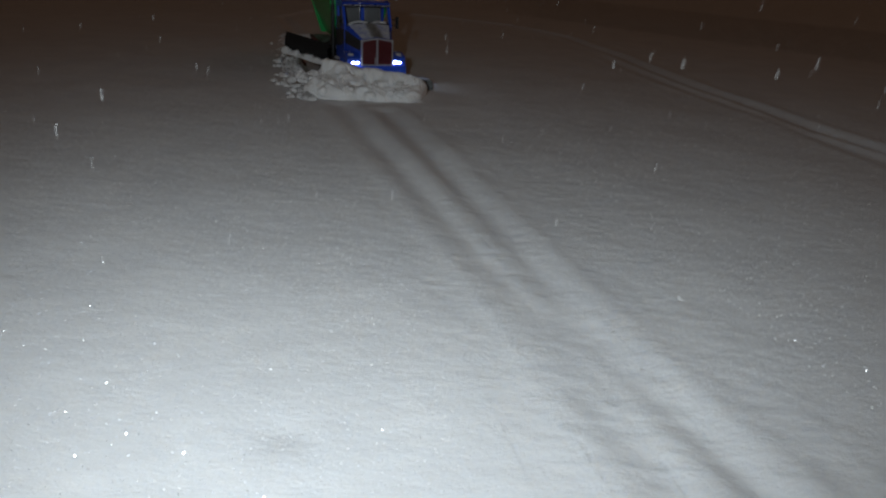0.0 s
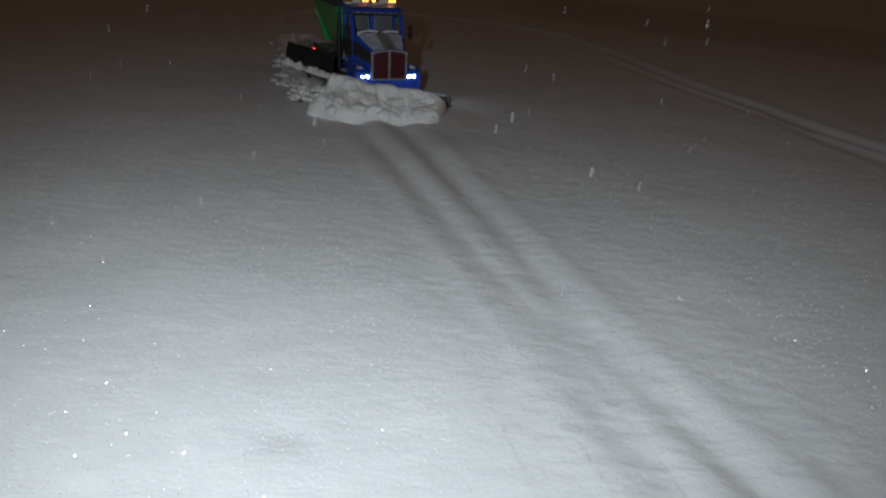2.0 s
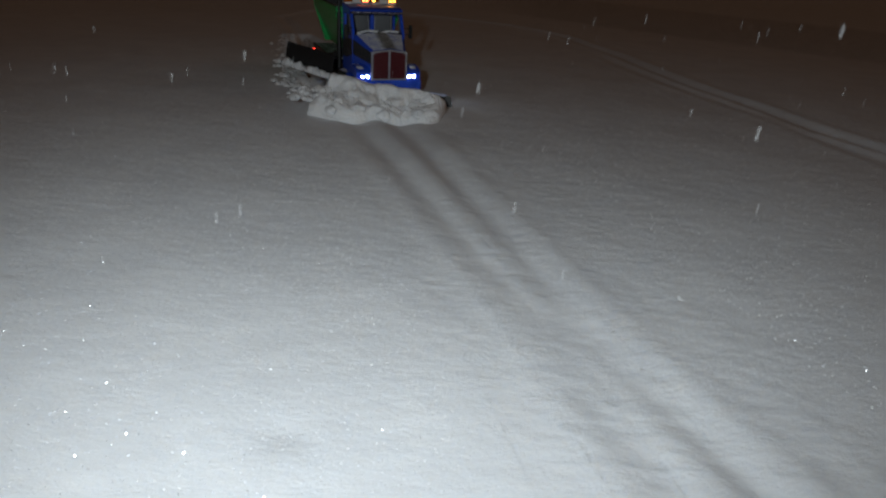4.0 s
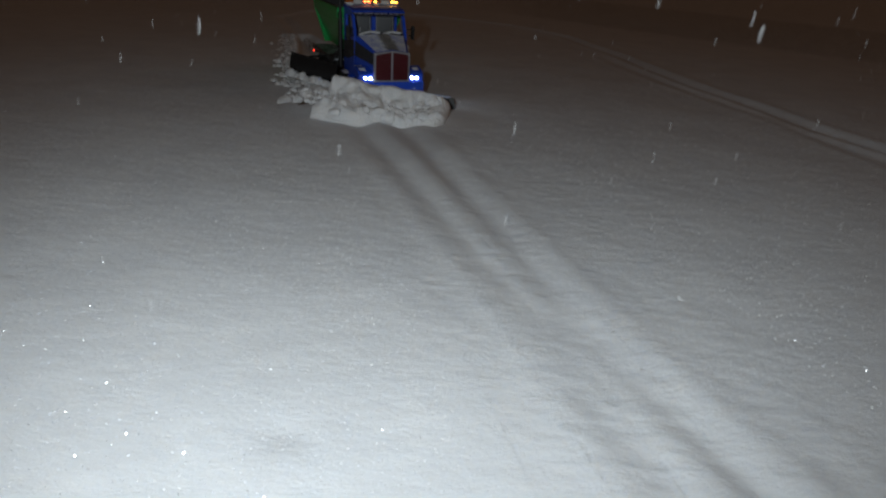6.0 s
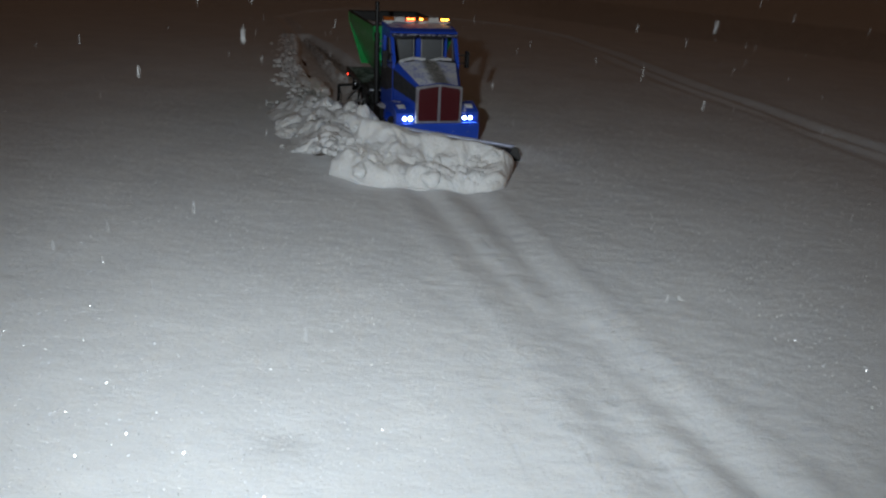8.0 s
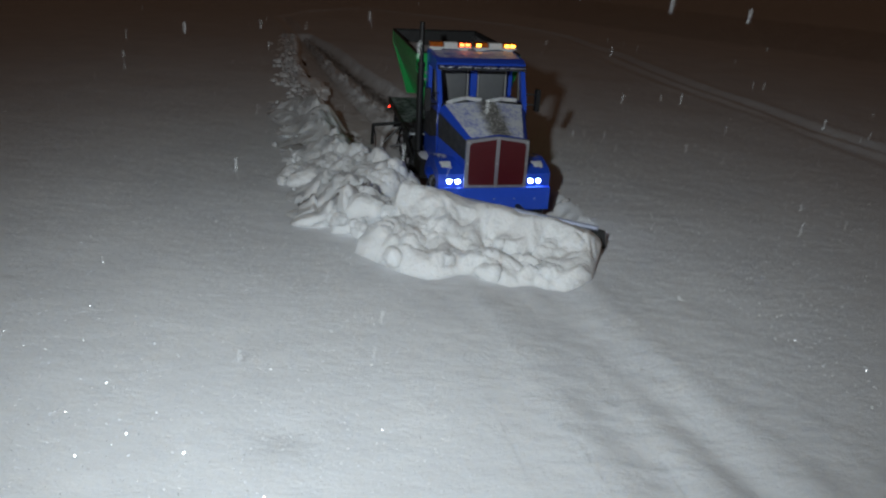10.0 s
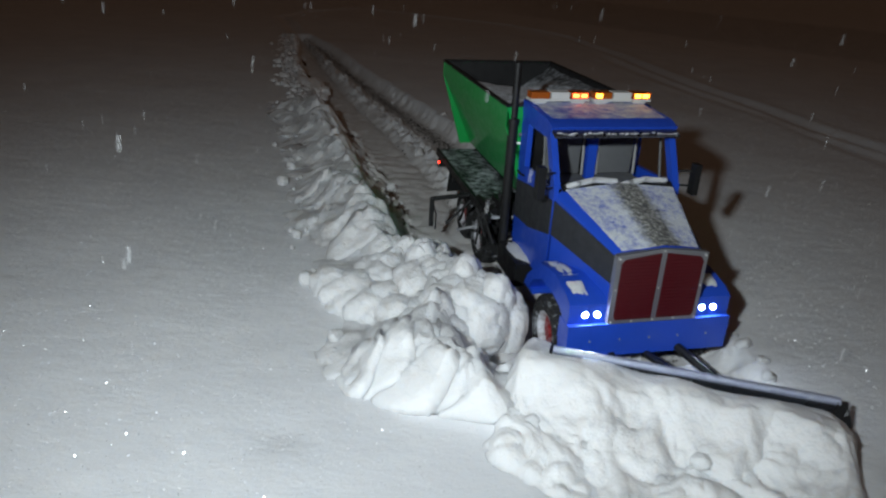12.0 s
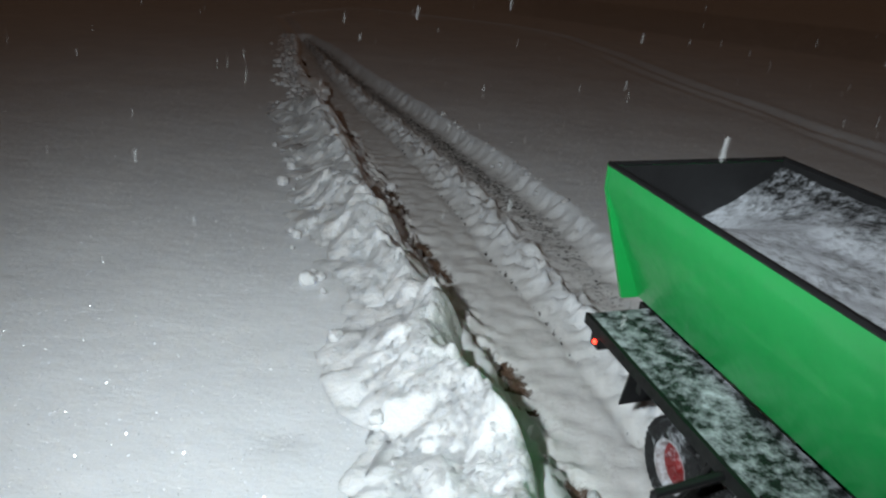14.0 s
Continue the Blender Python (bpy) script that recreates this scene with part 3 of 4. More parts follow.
def pushed_pile():
    """The roll of snow in front of the blade: a steep cut face under the rail, then clumps that tumble down to the field."""
    na, nb = 150, 84
    bm = bmesh.new()
    grid = []
    for i in range(na + 1):
        a = -0.062 + (BLADE_LEN + 0.064) * i / na
        left = min(1.0, max(0.0, (a + 0.062) / 0.028))
        left = left * left * (3 - 2 * left)
        right = min(1.0, max(0.0, (BLADE_LEN + 0.002 - a) / 0.022)) ** 0.5
        reach = 0.196 - 0.20 * max(0.0, a - 0.06) + 0.6 * min(0.0, a - 0.01) + 0.020 * noise.noise(Vector((a * 14, 3.3, 0)))
        reach *= 0.72 + 0.28 * right
        row = []
        for j in range(nb + 1):
            k = j / nb
            over = 0.030 * min(1.0, max(0.0, (0.002 - a) / 0.02))
            b = 0.001 - over + (reach + over) * k
            # a full round front, packed smooth along the rail and clumped lower down
            x, y = blade_point(a, b)
            w = Vector((noise.noise(Vector((x * 17, y * 17, 1))), noise.noise(Vector((x * 17, y * 17, 9))), noise.noise(Vector((x * 17, y * 17, 5)))))
            p = Vector((a * 19, b * 19, 7.7)) + 0.9 * w
            e = 0.19 * b / reach
            tall = (1.10 - 0.95 * max(0.0, a - 0.02)) * (1 + 0.16 * noise.noise(Vector((a * 15, b * 9, 5.0))))
            crest = float(np.interp(e + 0.014 * w.x, PILE_B, PILE_Z)) - 0.030
            if crest > 0:
                crest *= tall * (0.10 + 0.90 * left) * (0.55 + 0.45 * right)
            h = 0.030 + crest
            calm = min(1.0, 7 * (1 - k)) * min(1.0, 0.24 + max(0.0, k - 0.22) * 2.2)
            patch = min(1.0, max(0.15, 0.55 + 1.6 * noise.noise(p * 0.45)))
            n = 0.022 * (knobs(p * 0.62) - 0.5) * patch + 0.011 * (knobs(p * 1.35 + w) - 0.5) + 0.004 * (knobs(p * 3.1) - 0.5)
            h += n * calm * (0.3 + 0.7 * right) + 0.0009 * noise.noise(Vector((x * 190, y * 190, 2)))
            push = 0.45 * n * calm
            row.append(bm.verts.new((x + BLADE_N.x * push, y + BLADE_N.y * push, h)))
        grid.append(row)
    for i in range(na):
        for j in range(nb):
            bm.faces.new((grid[i][j], grid[i + 1][j], grid[i + 1][j + 1], grid[i][j + 1]))
    rim = [e for e in bm.edges if e.is_boundary]
    out = bmesh.ops.extrude_edge_only(bm, edges=rim)
    for v in out["geom"]:
        if isinstance(v, bmesh.types.BMVert):
            v.co.z = -0.015
    roll = thing("snow_roll", bm, LUMPS, "roll of loose white snow pushed along by the blade", "snow roll")
    rng = random.Random(31)
    # clumps that turn over in the roll as it goes
    for q in range(14):
        a, k = rng.uniform(-0.05, BLADE_LEN - 0.03), rng.uniform(0.42, 0.92)
        reach = 0.205 - 0.20 * max(0.0, a - 0.06) + 0.6 * min(0.0, a - 0.01)
        x, y = blade_point(a, reach * k)
        s = rng.uniform(0.008, 0.018)
        z = float(np.interp(0.19 * k, PILE_B, PILE_Z)) - rng.uniform(0.55, 0.95) * s
        lump = part("lump", clump(s, q * 5.3), LUMPS, roll)
        TUMBLE.append((lump, x, y, z, rng.uniform(0, 360), rng.uniform(500, 900)))
    # crumbs slipping off the open end
    for q in range(26):
        a, k = rng.uniform(-0.13, -0.03), rng.uniform(-0.1, 0.75)
        x, y = blade_point(a, 0.17 * k)
        s = rng.uniform(0.005, 0.014)
        high = max(0.0, 1 + (a + 0.03) / 0.14) * (0.5 + 0.5 * math.cos(math.pi * max(0.0, k)))
        part("lump", clump(s, q * 3.1), LUMPS, roll).location = (x, y, 0.030 + 0.026 * high)
    return roll


TUMBLE = []


PILE = pushed_pile()


RIDERS = []


def wing_snow():
    """Lumps that gather before the side wing and ride along with it: place beside the truck, size, height."""
    rng = random.Random(8)
    spots = []
    for q in range(8):
        g = q / 7
        x, y = -0.138 - 0.092 * g, 0.112 + 0.147 * g
        spots.append((x - 0.012, y - 0.008, 0.064, 0.094 - 0.012 * g))
        spots.append((x - 0.036, y - 0.024, 0.080, 0.086 - 0.016 * g))
        spots.append((x - 0.080, y - 0.050, 0.080, 0.060))
    for q in range(4):
        spots.append((-0.150 - 0.012 * q, 0.170 + 0.026 * q, 0.050, 0.060 + 0.010 * (q % 2)))
    for q in range(4):
        spots.append((-0.215 - 0.010 * q, 0.085 - 0.030 * q, 0.062, 0.066))
    for q, (lx, ly, size, tall) in enumerate(spots):
        y = 1.90 - 0.030 * (q % 12)
        x = float(lane_l(y)) + 0.06 + 0.09 * (q // 12) + rng.uniform(-0.01, 0.01)
        bm = bmesh.new()
        bmesh.ops.create_icosphere(bm, subdivisions=5, radius=1.0)
        for v in bm.verts:
            p = v.co * 1.5 + Vector((q * 3.7, 0, q * 3.7))
            k = 0.82 + 0.20 * knobs(p * 0.8) + 0.11 * knobs(p * 1.9) + 0.06 * knobs(p * 4.6) + 0.30 * noise.noise(p * 0.6)
            v.co = Vector((v.co.x * k * size * 0.55, v.co.y * k * size * 0.55, v.co.z * k * tall * 0.62))
        ob = thing("snow_lump", bm, LUMPS, "big loose lump of snow pushed along by the side wing", "snow lump", "wing snow")
        ob.location = (x, y, DEPTH - tall * 0.85)
        RIDERS.append((ob, x, y, DEPTH - tall * 0.85, lx + rng.uniform(-0.008, 0.008), ly + rng.uniform(-0.008, 0.008), tall * 0.42, rng.uniform(-60, 60)))


wing_snow()


def old_windrow():
    """Crumbled snow left beside the lane before."""
    rng = random.Random(11)
    bm = bmesh.new()
    for i in range(420):
        y = rng.uniform(1.95, 3.35)
        off = abs(rng.gauss(0, 0.036))
        x = lane_l(y) - 0.012 - off
        s = rng.uniform(0.007, 0.026) * (1.15 - 4 * min(off, 0.15)) * (1.1 if y < 2.6 else 0.75)
        h = clump(0.62 * s, rng.uniform(0, 99), rng.uniform(0.7, 1.1), 2)
        me = bpy.data.meshes.new("lump")
        bmesh.ops.transform(h, matrix=pose(x, y, DEPTH - 0.12 * s, rng.uniform(-20, 20), rng.uniform(-20, 20), rng.uniform(0, 360)), verts=h.verts)
        h.to_mesh(me)
        h.free()
        bm.from_mesh(me)
        bpy.data.meshes.remove(me)
    return thing("snow_windrow", bm, LUMPS, "low ridge of crumbled snow along the ploughed lane", "snow", kind="stuff")


old_windrow()


def dropped_slab():
    bm = heap(0.105, 0.230, 0.020, 0.45, 6.1, 4)
    bmesh.ops.transform(bm, matrix=pose(-0.430, 2.14, DEPTH - 0.006, 5, -4, 20), verts=bm.verts)
    return thing("snow_slab", bm, LUMPS, "smooth slab of snow dropped at the lane's edge", "snow slab")


dropped_slab()


def ice_crystals():
    """Coarse grains that catch the light."""
    rng = np.random.default_rng(17)
    count = 26000
    y = 0.36 + 2.6 * rng.random(count) ** 1.5
    x = rng.uniform(-0.80, 0.95, count) * (0.35 + 0.62 * y)
    far = (x < lane_l(y) - 0.05) | (x > lane_r(y) + 0.06)
    x, y = x[far], y[far]
    z = surface(x, y)
    bm = bmesh.new()
    for px, py, pz in zip(x, y, z):
        r = 0.0005 + 0.0007 * rng.random() ** 2
        tilt, turn = math.radians(65) * math.sqrt(rng.random()), rng.uniform(0, 2 * math.pi)
        n = Vector((math.sin(tilt) * math.cos(turn), math.sin(tilt) * math.sin(turn), math.cos(tilt)))
        u = n.orthogonal().normalized()
        v = n.cross(u)
        c = Vector((px, py, pz + r * 0.5 * math.sin(tilt) + 0.0002))
        bm.faces.new([bm.verts.new(c + d * r) for d in (u, v, -u, -v)])
    return thing("ice_crystals", bm, CRYSTAL, "glinting ice grains scattered on the snow", "ice", kind="stuff")


ice_crystals()

# ---------------------------------------------------------------- the toy plough truck
TRUCK = tagged(new("toy_plow_truck"), "blue toy plough truck with green hopper and front blade", "toy truck")
T = TRUCK


def loft(sections):
    bm = bmesh.new()
    rows = [[bm.verts.new(p) for p in s] for s in sections]
    n = len(rows[0])
    for a, b in zip(rows, rows[1:]):
        for i in range(n):
            j = (i + 1) % n
            bm.faces.new((a[i], a[j], b[j], b[i]))
    bm.faces.new(rows[0][::-1])
    bm.faces.new(rows[-1])
    return bm


def hood_section(y, hw, z0, zs, zt, zc, fwd=0.0):
    return [(-hw, y, z0), (-hw, y, zs), (-hw + 0.007, y, zt), (0, y - fwd, zc), (hw - 0.007, y, zt), (hw, y, zs), (hw, y, z0)]


def build_hood():
    body = part("hood", bev(loft([hood_section(0.002, 0.050, 0.070, 0.158, 0.164, 0.170, 0.006), hood_section(0.116, 0.077, 0.070, 0.187, 0.195, 0.202)]), 0.0018), BLUE, T)
    # snow-dusted top skin
    bm = bmesh.new()
    rows = []
    for k in range(7):
        f = k / 6
        y = 0.004 + 0.108 * f
        hw = 0.044 + 0.025 * f
        z = 0.1652 + 0.031 * f
        row = []
        for i in range(11):
            u = -1 + 2 * i / 10
            row.append(bm.verts.new((u * hw, y - 0.005 * (1 - abs(u)) * (1 - f), z + 0.0068 * (1 - abs(u)) + 0.0006 + 0.0008 * noise.noise(Vector((u * 9, f * 9, 2))))))
        rows.append(row)
    for a, b in zip(rows, rows[1:]):
        for i in range(10):
            bm.faces.new((a[i], a[i + 1], b[i + 1], b[i]))
    part("hood_top", bm, BLUE_HOOD, T, "blue hood top dusted with half-melted snow")
    # dark stripe on both sides
    for s in (-1, 1):
        pts = [(s * 0.0508, 0.004, 0.128), (s * 0.0508, 0.004, 0.160), (s * 0.0776, 0.116, 0.182), (s * 0.0776, 0.116, 0.140)]
        part("stripe", slab(pts, (s * 0.0008, 0, 0), 0), STRIPE, T, "charcoal side stripe")
        pts = [(s * 0.0803, 0.1165, 0.140), (s * 0.0803, 0.1165, 0.182), (s * 0.0803, 0.160, 0.180), (s * 0.0803, 0.243, 0.168), (s * 0.0803, 0.243, 0.118), (s * 0.0803, 0.185, 0.122)]
        part("stripe", slab(pts, (s * 0.0008, 0, 0), 0), STRIPE, T, "charcoal side stripe")


def build_grille():
    face = [(-0.0525, -0.004, 0.084), (-0.0525, -0.004, 0.1635), (0, -0.005, 0.1705), (0.0525, -0.004, 0.1635), (0.0525, -0.004, 0.084)]
    g = part("grille", slab(face, (0, 0.007, 0), 0.0008), ALU, T, "grey metal grille surround")
    for s in (-1, 1):
        def at(f, z):
            return (s * (0.0032 + 0.0440 * f), -0.0046, z)
        pts = [at(0.0, 0.089), at(0.0, 0.1655), at(0.92, 0.1595), at(1, 0.155), at(1, 0.093), at(0.94, 0.089)]
        panel = part("grille_panel", slab(pts, (0, -0.0010, 0), 0.0003), RED_MESH, g, "dark red grille insert")
        for k in range(17):
            z = 0.0925 + k * 0.0040
            bm = bmesh.new()
            a, b = at(0.04, z), at(0.96, z)
            add_rod(bm, (a[0], -0.0056, z), (b[0], -0.0056, z), 0.0006, 6)
            part("slat", bm, RED_MESH, panel)
    for x, z in ((-0.0495, 0.1605), (0.0495, 0.1605), (-0.0495, 0.0865), (0.0495, 0.0865), (0, 0.1675), (0, 0.0865), (-0.0495, 0.125), (0.0495, 0.125), (0, 0.125), (-0.025, 0.0865), (0.025, 0.0865)):
        bm = bmesh.new()
        bmesh.ops.create_icosphere(bm, subdivisions=1, radius=0.0013, matrix=Matrix.Translation((x, -0.0048, z)))
        part("rivet", bm, WHITE, g)


def build_bumper_and_lights():
    part("bumper", box(-0.0965, 0.0965, -0.004, 0.022, 0.044, 0.0835, 0.003), BLUE, T)
    for x in (-0.07, -0.035, 0.0, 0.035, 0.07):
        bm = bmesh.new()
        bmesh.ops.create_icosphere(bm, subdivisions=1, radius=0.0014, matrix=Matrix.Translation((x, -0.0045, 0.064)))
        part("rivet", bm, ALU, T)
    for s in (-1, 1):
        pod = part("headlight", slab([(s * 0.086, 0.0025, 0.0835), (s * 0.086, 0.0025, 0.104), (s * 0.054, 0.0025, 0.104), (s * 0.054, 0.0025, 0.0835)], (0, 0.006, 0), 0.0008), BLUE, T, "twin white headlights in a blue pod")
        for x in (0.0765, 0.0625):
            bm = bmesh.new()
            bmesh.ops.create_circle(bm, cap_ends=True, segments=18, radius=0.0031, matrix=Matrix.Translation((s * x, 0.0016, 0.0935)) @ pose(0, 0, 0, 90, 0, 0))
            part("lamp", bm, LED, pod, "lit white headlight")


def build_fenders():
    for s in (-1, 1):
        prof = [(0.002, 0.0835), (0.002, 0.106), (0.014, 0.113), (0.050, 0.121), (0.095, 0.114), (0.132, 0.082), (0.138, 0.070), (0.126, 0.066), (0.112, 0.084), (0.088, 0.096), (0.058, 0.0975), (0.030, 0.092), (0.016, 0.0835)]
        pts = [(s * 0.0955, y, z) for y, z in prof]
        f = part("fender", slab(pts, (-s * 0.046, 0, 0), 0.0015), BLUE, T)
        for (ya, yb, za, zb, w) in ((0.012, 0.036, 0.1125, 0.1190, 0.024), (0.046, 0.100, 0.1215, 0.1135, 0.024)):
            bm = bmesh.new()
            rows = []
            for j in range(15):
                v = j / 14
                row = []
                for i in range(9):
                    u = -1 + 2 * i / 8
                    q = Vector((u * 2.2, v * 5, ya * 300 + s))
                    edge = 1 - max(abs(u), abs(2 * v - 1)) ** 3
                    z = za + (zb - za) * v - 0.0012 + edge * (0.0022 + 0.0022 * noise.noise(q))
                    row.append(bm.verts.new((s * 0.0795 + u * w / 2 * (0.85 + 0.08 * noise.noise(q * 0.4)), ya + (yb - ya) * v + 0.001 * noise.noise(q + Vector((4, 4, 4))), z)))
                rows.append(row)
            for a, b in zip(rows, rows[1:]):
                for i in range(8):
                    bm.faces.new((a[i], a[i + 1], b[i + 1], b[i]))
            part("snow_patch", bm, CAKE, f, "patch of white snow on the fender")
        part("step", box(min(s * 0.064, s * 0.092), max(s * 0.064, s * 0.092), 0.118, 0.150, 0.060, 0.066, 0.001, Matrix.Identity(4)), BLUE, T)


def build_cab():
    part("cab_floor", box(-0.079, 0.079, 0.1165, 0.245, 0.075, 0.160, 0.002), BLUE, T)
    for s in (-1, 1):
        x0, x1 = (s * 0.080, s * 0.072)
        # door: lower skin, window frame bars
        door = part("door", slab([(x0, 0.1165, 0.085), (x0, 0.1165, 0.197), (x0, 0.245, 0.190), (x0, 0.245, 0.085)], (-s * 0.006, 0, 0), 0.001), BLUE, T)
        part("front_pillar", slab([(x0, 0.1165, 0.196), (x0, 0.148, 0.256), (x0, 0.160, 0.256), (x0, 0.130, 0.196)], (-s * 0.008, 0, 0), 0.0012), BLUE, T)
        part("rear_pillar", slab([(x0, 0.222, 0.189), (x0, 0.222, 0.256), (x0, 0.246, 0.256), (x0, 0.246, 0.189)], (-s * 0.007, 0, 0), 0.0012), BLUE, T)
        part("window_bar", slab([(x0, 0.148, 0.247), (x0, 0.148, 0.256), (x0, 0.224, 0.256), (x0, 0.224, 0.247)], (-s * 0.007, 0, 0), 0.001), BLUE, T)
        part("window_post", rod([(s * 0.0765, 0.158, 0.194), (s * 0.0765, 0.172, 0.247)], 0.0016), GREY, door)
        part("door_handle", rod([(s * 0.0815, 0.216, 0.181), (s * 0.0835, 0.222, 0.181), (s * 0.0835, 0.236, 0.181), (s * 0.0815, 0.240, 0.181)], 0.0013, 8), BLACK, door, "black door handle")
        part("hinge", rod([(s * 0.081, 0.243, 0.228), (s * 0.084, 0.243, 0.228)], 0.0024, 10), ALU, door)
        # mirror
        m = part("mirror", box(min(s * 0.094, s * 0.1035), max(s * 0.094, s * 0.1015), 0.109, 0.121, 0.186, 0.224, 0.002), BLACK, T, "black wing mirror")
        part("mirror_arm", rod([(s * 0.079, 0.122, 0.214), (s * 0.096, 0.117, 0.214)], 0.0013, 8), BLACK, m)
        part("mirror_arm", rod([(s * 0.079, 0.122, 0.196), (s * 0.096, 0.117, 0.196)], 0.0013, 8), BLACK, m)
    roof = part("roof", slab([(-0.080, 0.146, 0.2555), (-0.080, 0.143, 0.262), (-0.080, 0.160, 0.2675), (-0.080, 0.248, 0.2725), (-0.080, 0.248, 0.2555)], (0.160, 0, 0), 0.0018), BLUE, T)
    bm = bmesh.new()
    rows = []
    for k in range(8):
        f = k / 7
        rows.append([bm.verts.new((-0.074 + 0.148 * i / 12, 0.160 + 0.086 * f, 0.2685 + 0.0050 * f + 0.0012 * noise.noise(Vector((i, k, 5)) * 0.7))) for i in range(13)])
    for a, b in zip(rows, rows[1:]):
        for i in range(12):
            bm.faces.new((a[i], a[i + 1], b[i + 1], b[i]))
    part("roof_snow", bm, BLUE_TOP, roof, "thin snow on the blue roof")
    part("visor", slab([(-0.079, 0.1480, 0.2560), (-0.079, 0.1330, 0.2515), (-0.079, 0.1320, 0.2535), (-0.079, 0.1480, 0.2600)], (0.158, 0, 0), 0.0006), STEEL, roof, "bare metal sun visor")
    rng = random.Random(5)
    for i in range(26):
        x = -0.072 + 0.144 * i / 25 + rng.uniform(-0.003, 0.003)
        bm = heap(rng.uniform(0.004, 0.010), 0.006, rng.uniform(0.001, 0.003), 0.5, i * 3.1, 2)
        bmesh.ops.transform(bm, matrix=pose(x, 0.136 + rng.uniform(-0.002, 0.004), 0.2550, -20, 0, 0), verts=bm.verts)
        part("snow_crumb", bm, CAKE, roof)
    part("cab_back", box(-0.079, 0.079, 0.238, 0.246, 0.150, 0.256, 0.001), BLACK, T, "black cab back wall")
    part("dash", box(-0.072, 0.072, 0.118, 0.140, 0.158, 0.192, 0.002), BLACK, T, "black dashboard")
    for x in (-0.036, 0.036):
        seat = part("seat", box(x - 0.024, x + 0.024, 0.170, 0.212, 0.160, 0.186, 0.004), GREY, T, "grey seat")
        back = part("backrest", box(x - 0.024, x + 0.024, 0.203, 0.214, 0.186, 0.248, 0.004, pose(0, 0.0, 0, 0, 0, 0)), GREY, seat)
        part("frame", rod([(x + 0.026, 0.200, 0.186), (x + 0.026, 0.205, 0.246), (x - 0.026, 0.205, 0.246), (x - 0.026, 0.200, 0.186)], 0.0018, 8), PALE, seat, "pale seat frame")
    part("partition", box(-0.006, 0.006, 0.196, 0.206, 0.160, 0.252, 0.001), BLUE, T)
    for x0, x1, z in ((-0.064, -0.004, 0.2035), (0.002, 0.060, 0.2035)):
        bm = rod([(x0, 0.119, z - 0.006), (x0 + 0.012, 0.113, z), ((x0 + x1) / 2, 0.113, z + 0.004), (x1, 0.116, z + 0.0005)], 0.0034, 10)
        bmesh.ops.subdivide_edges(bm, edges=bm.edges, cuts=2)
        lumpy(bm, 0.0012, 160, x0 * 40)
        part("wiper", bm, CAKE, T, "windscreen wiper caked with snow")
    part("cowl", slab([(-0.070, 0.112, 0.1945), (-0.070, 0.120, 0.201), (-0.070, 0.120, 0.192)], (0.140, 0, 0), 0.0004), BLACK, T)


def build_light_bar():
    for x0, x1 in ((-0.0805, -0.0015), (0.0035, 0.0835)):
        bar = part("light_bar", box(x0, x1, 0.222, 0.240, 0.2755, 0.2785, 0.0008), WHITE, T, "white light bar with amber lenses")
        w = (x1 - x0) / 3
        for k in range(3):
            a, b = x0 + k * w + 0.001, x0 + (k + 1) * w - 0.001
            lens = part("lens", box(a, b, 0.223, 0.239, 0.2785, 0.2865, 0.002), WHITE if k == 1 else AMBER, bar, "white middle block" if k == 1 else "amber lens")
            if (k == 2 and x0 < 0) or (k != 1 and x0 > 0):
                for q in ((0.28, 0.72) if x0 < 0 else (0.28,) if k == 0 else (0.30, 0.74)):
                    cx = a + (b - a) * q
                    part("bulb", box(cx - 0.0042, cx + 0.0042, 0.2220, 0.2235, 0.2802, 0.2848, 0.0006), AMBER_ON if x0 > 0 else ORANGE_ON, lens, "lit amber bulb")
        for x in (x0 + 0.014, x1 - 0.014):
            part("foot", slab([(x - 0.010, 0.226, 0.2757), (x - 0.006, 0.226, 0.2690), (x + 0.006, 0.226, 0.2690), (x + 0.010, 0.226, 0.2757)], (0, 0.010, 0), 0.0006), WHITE, bar)


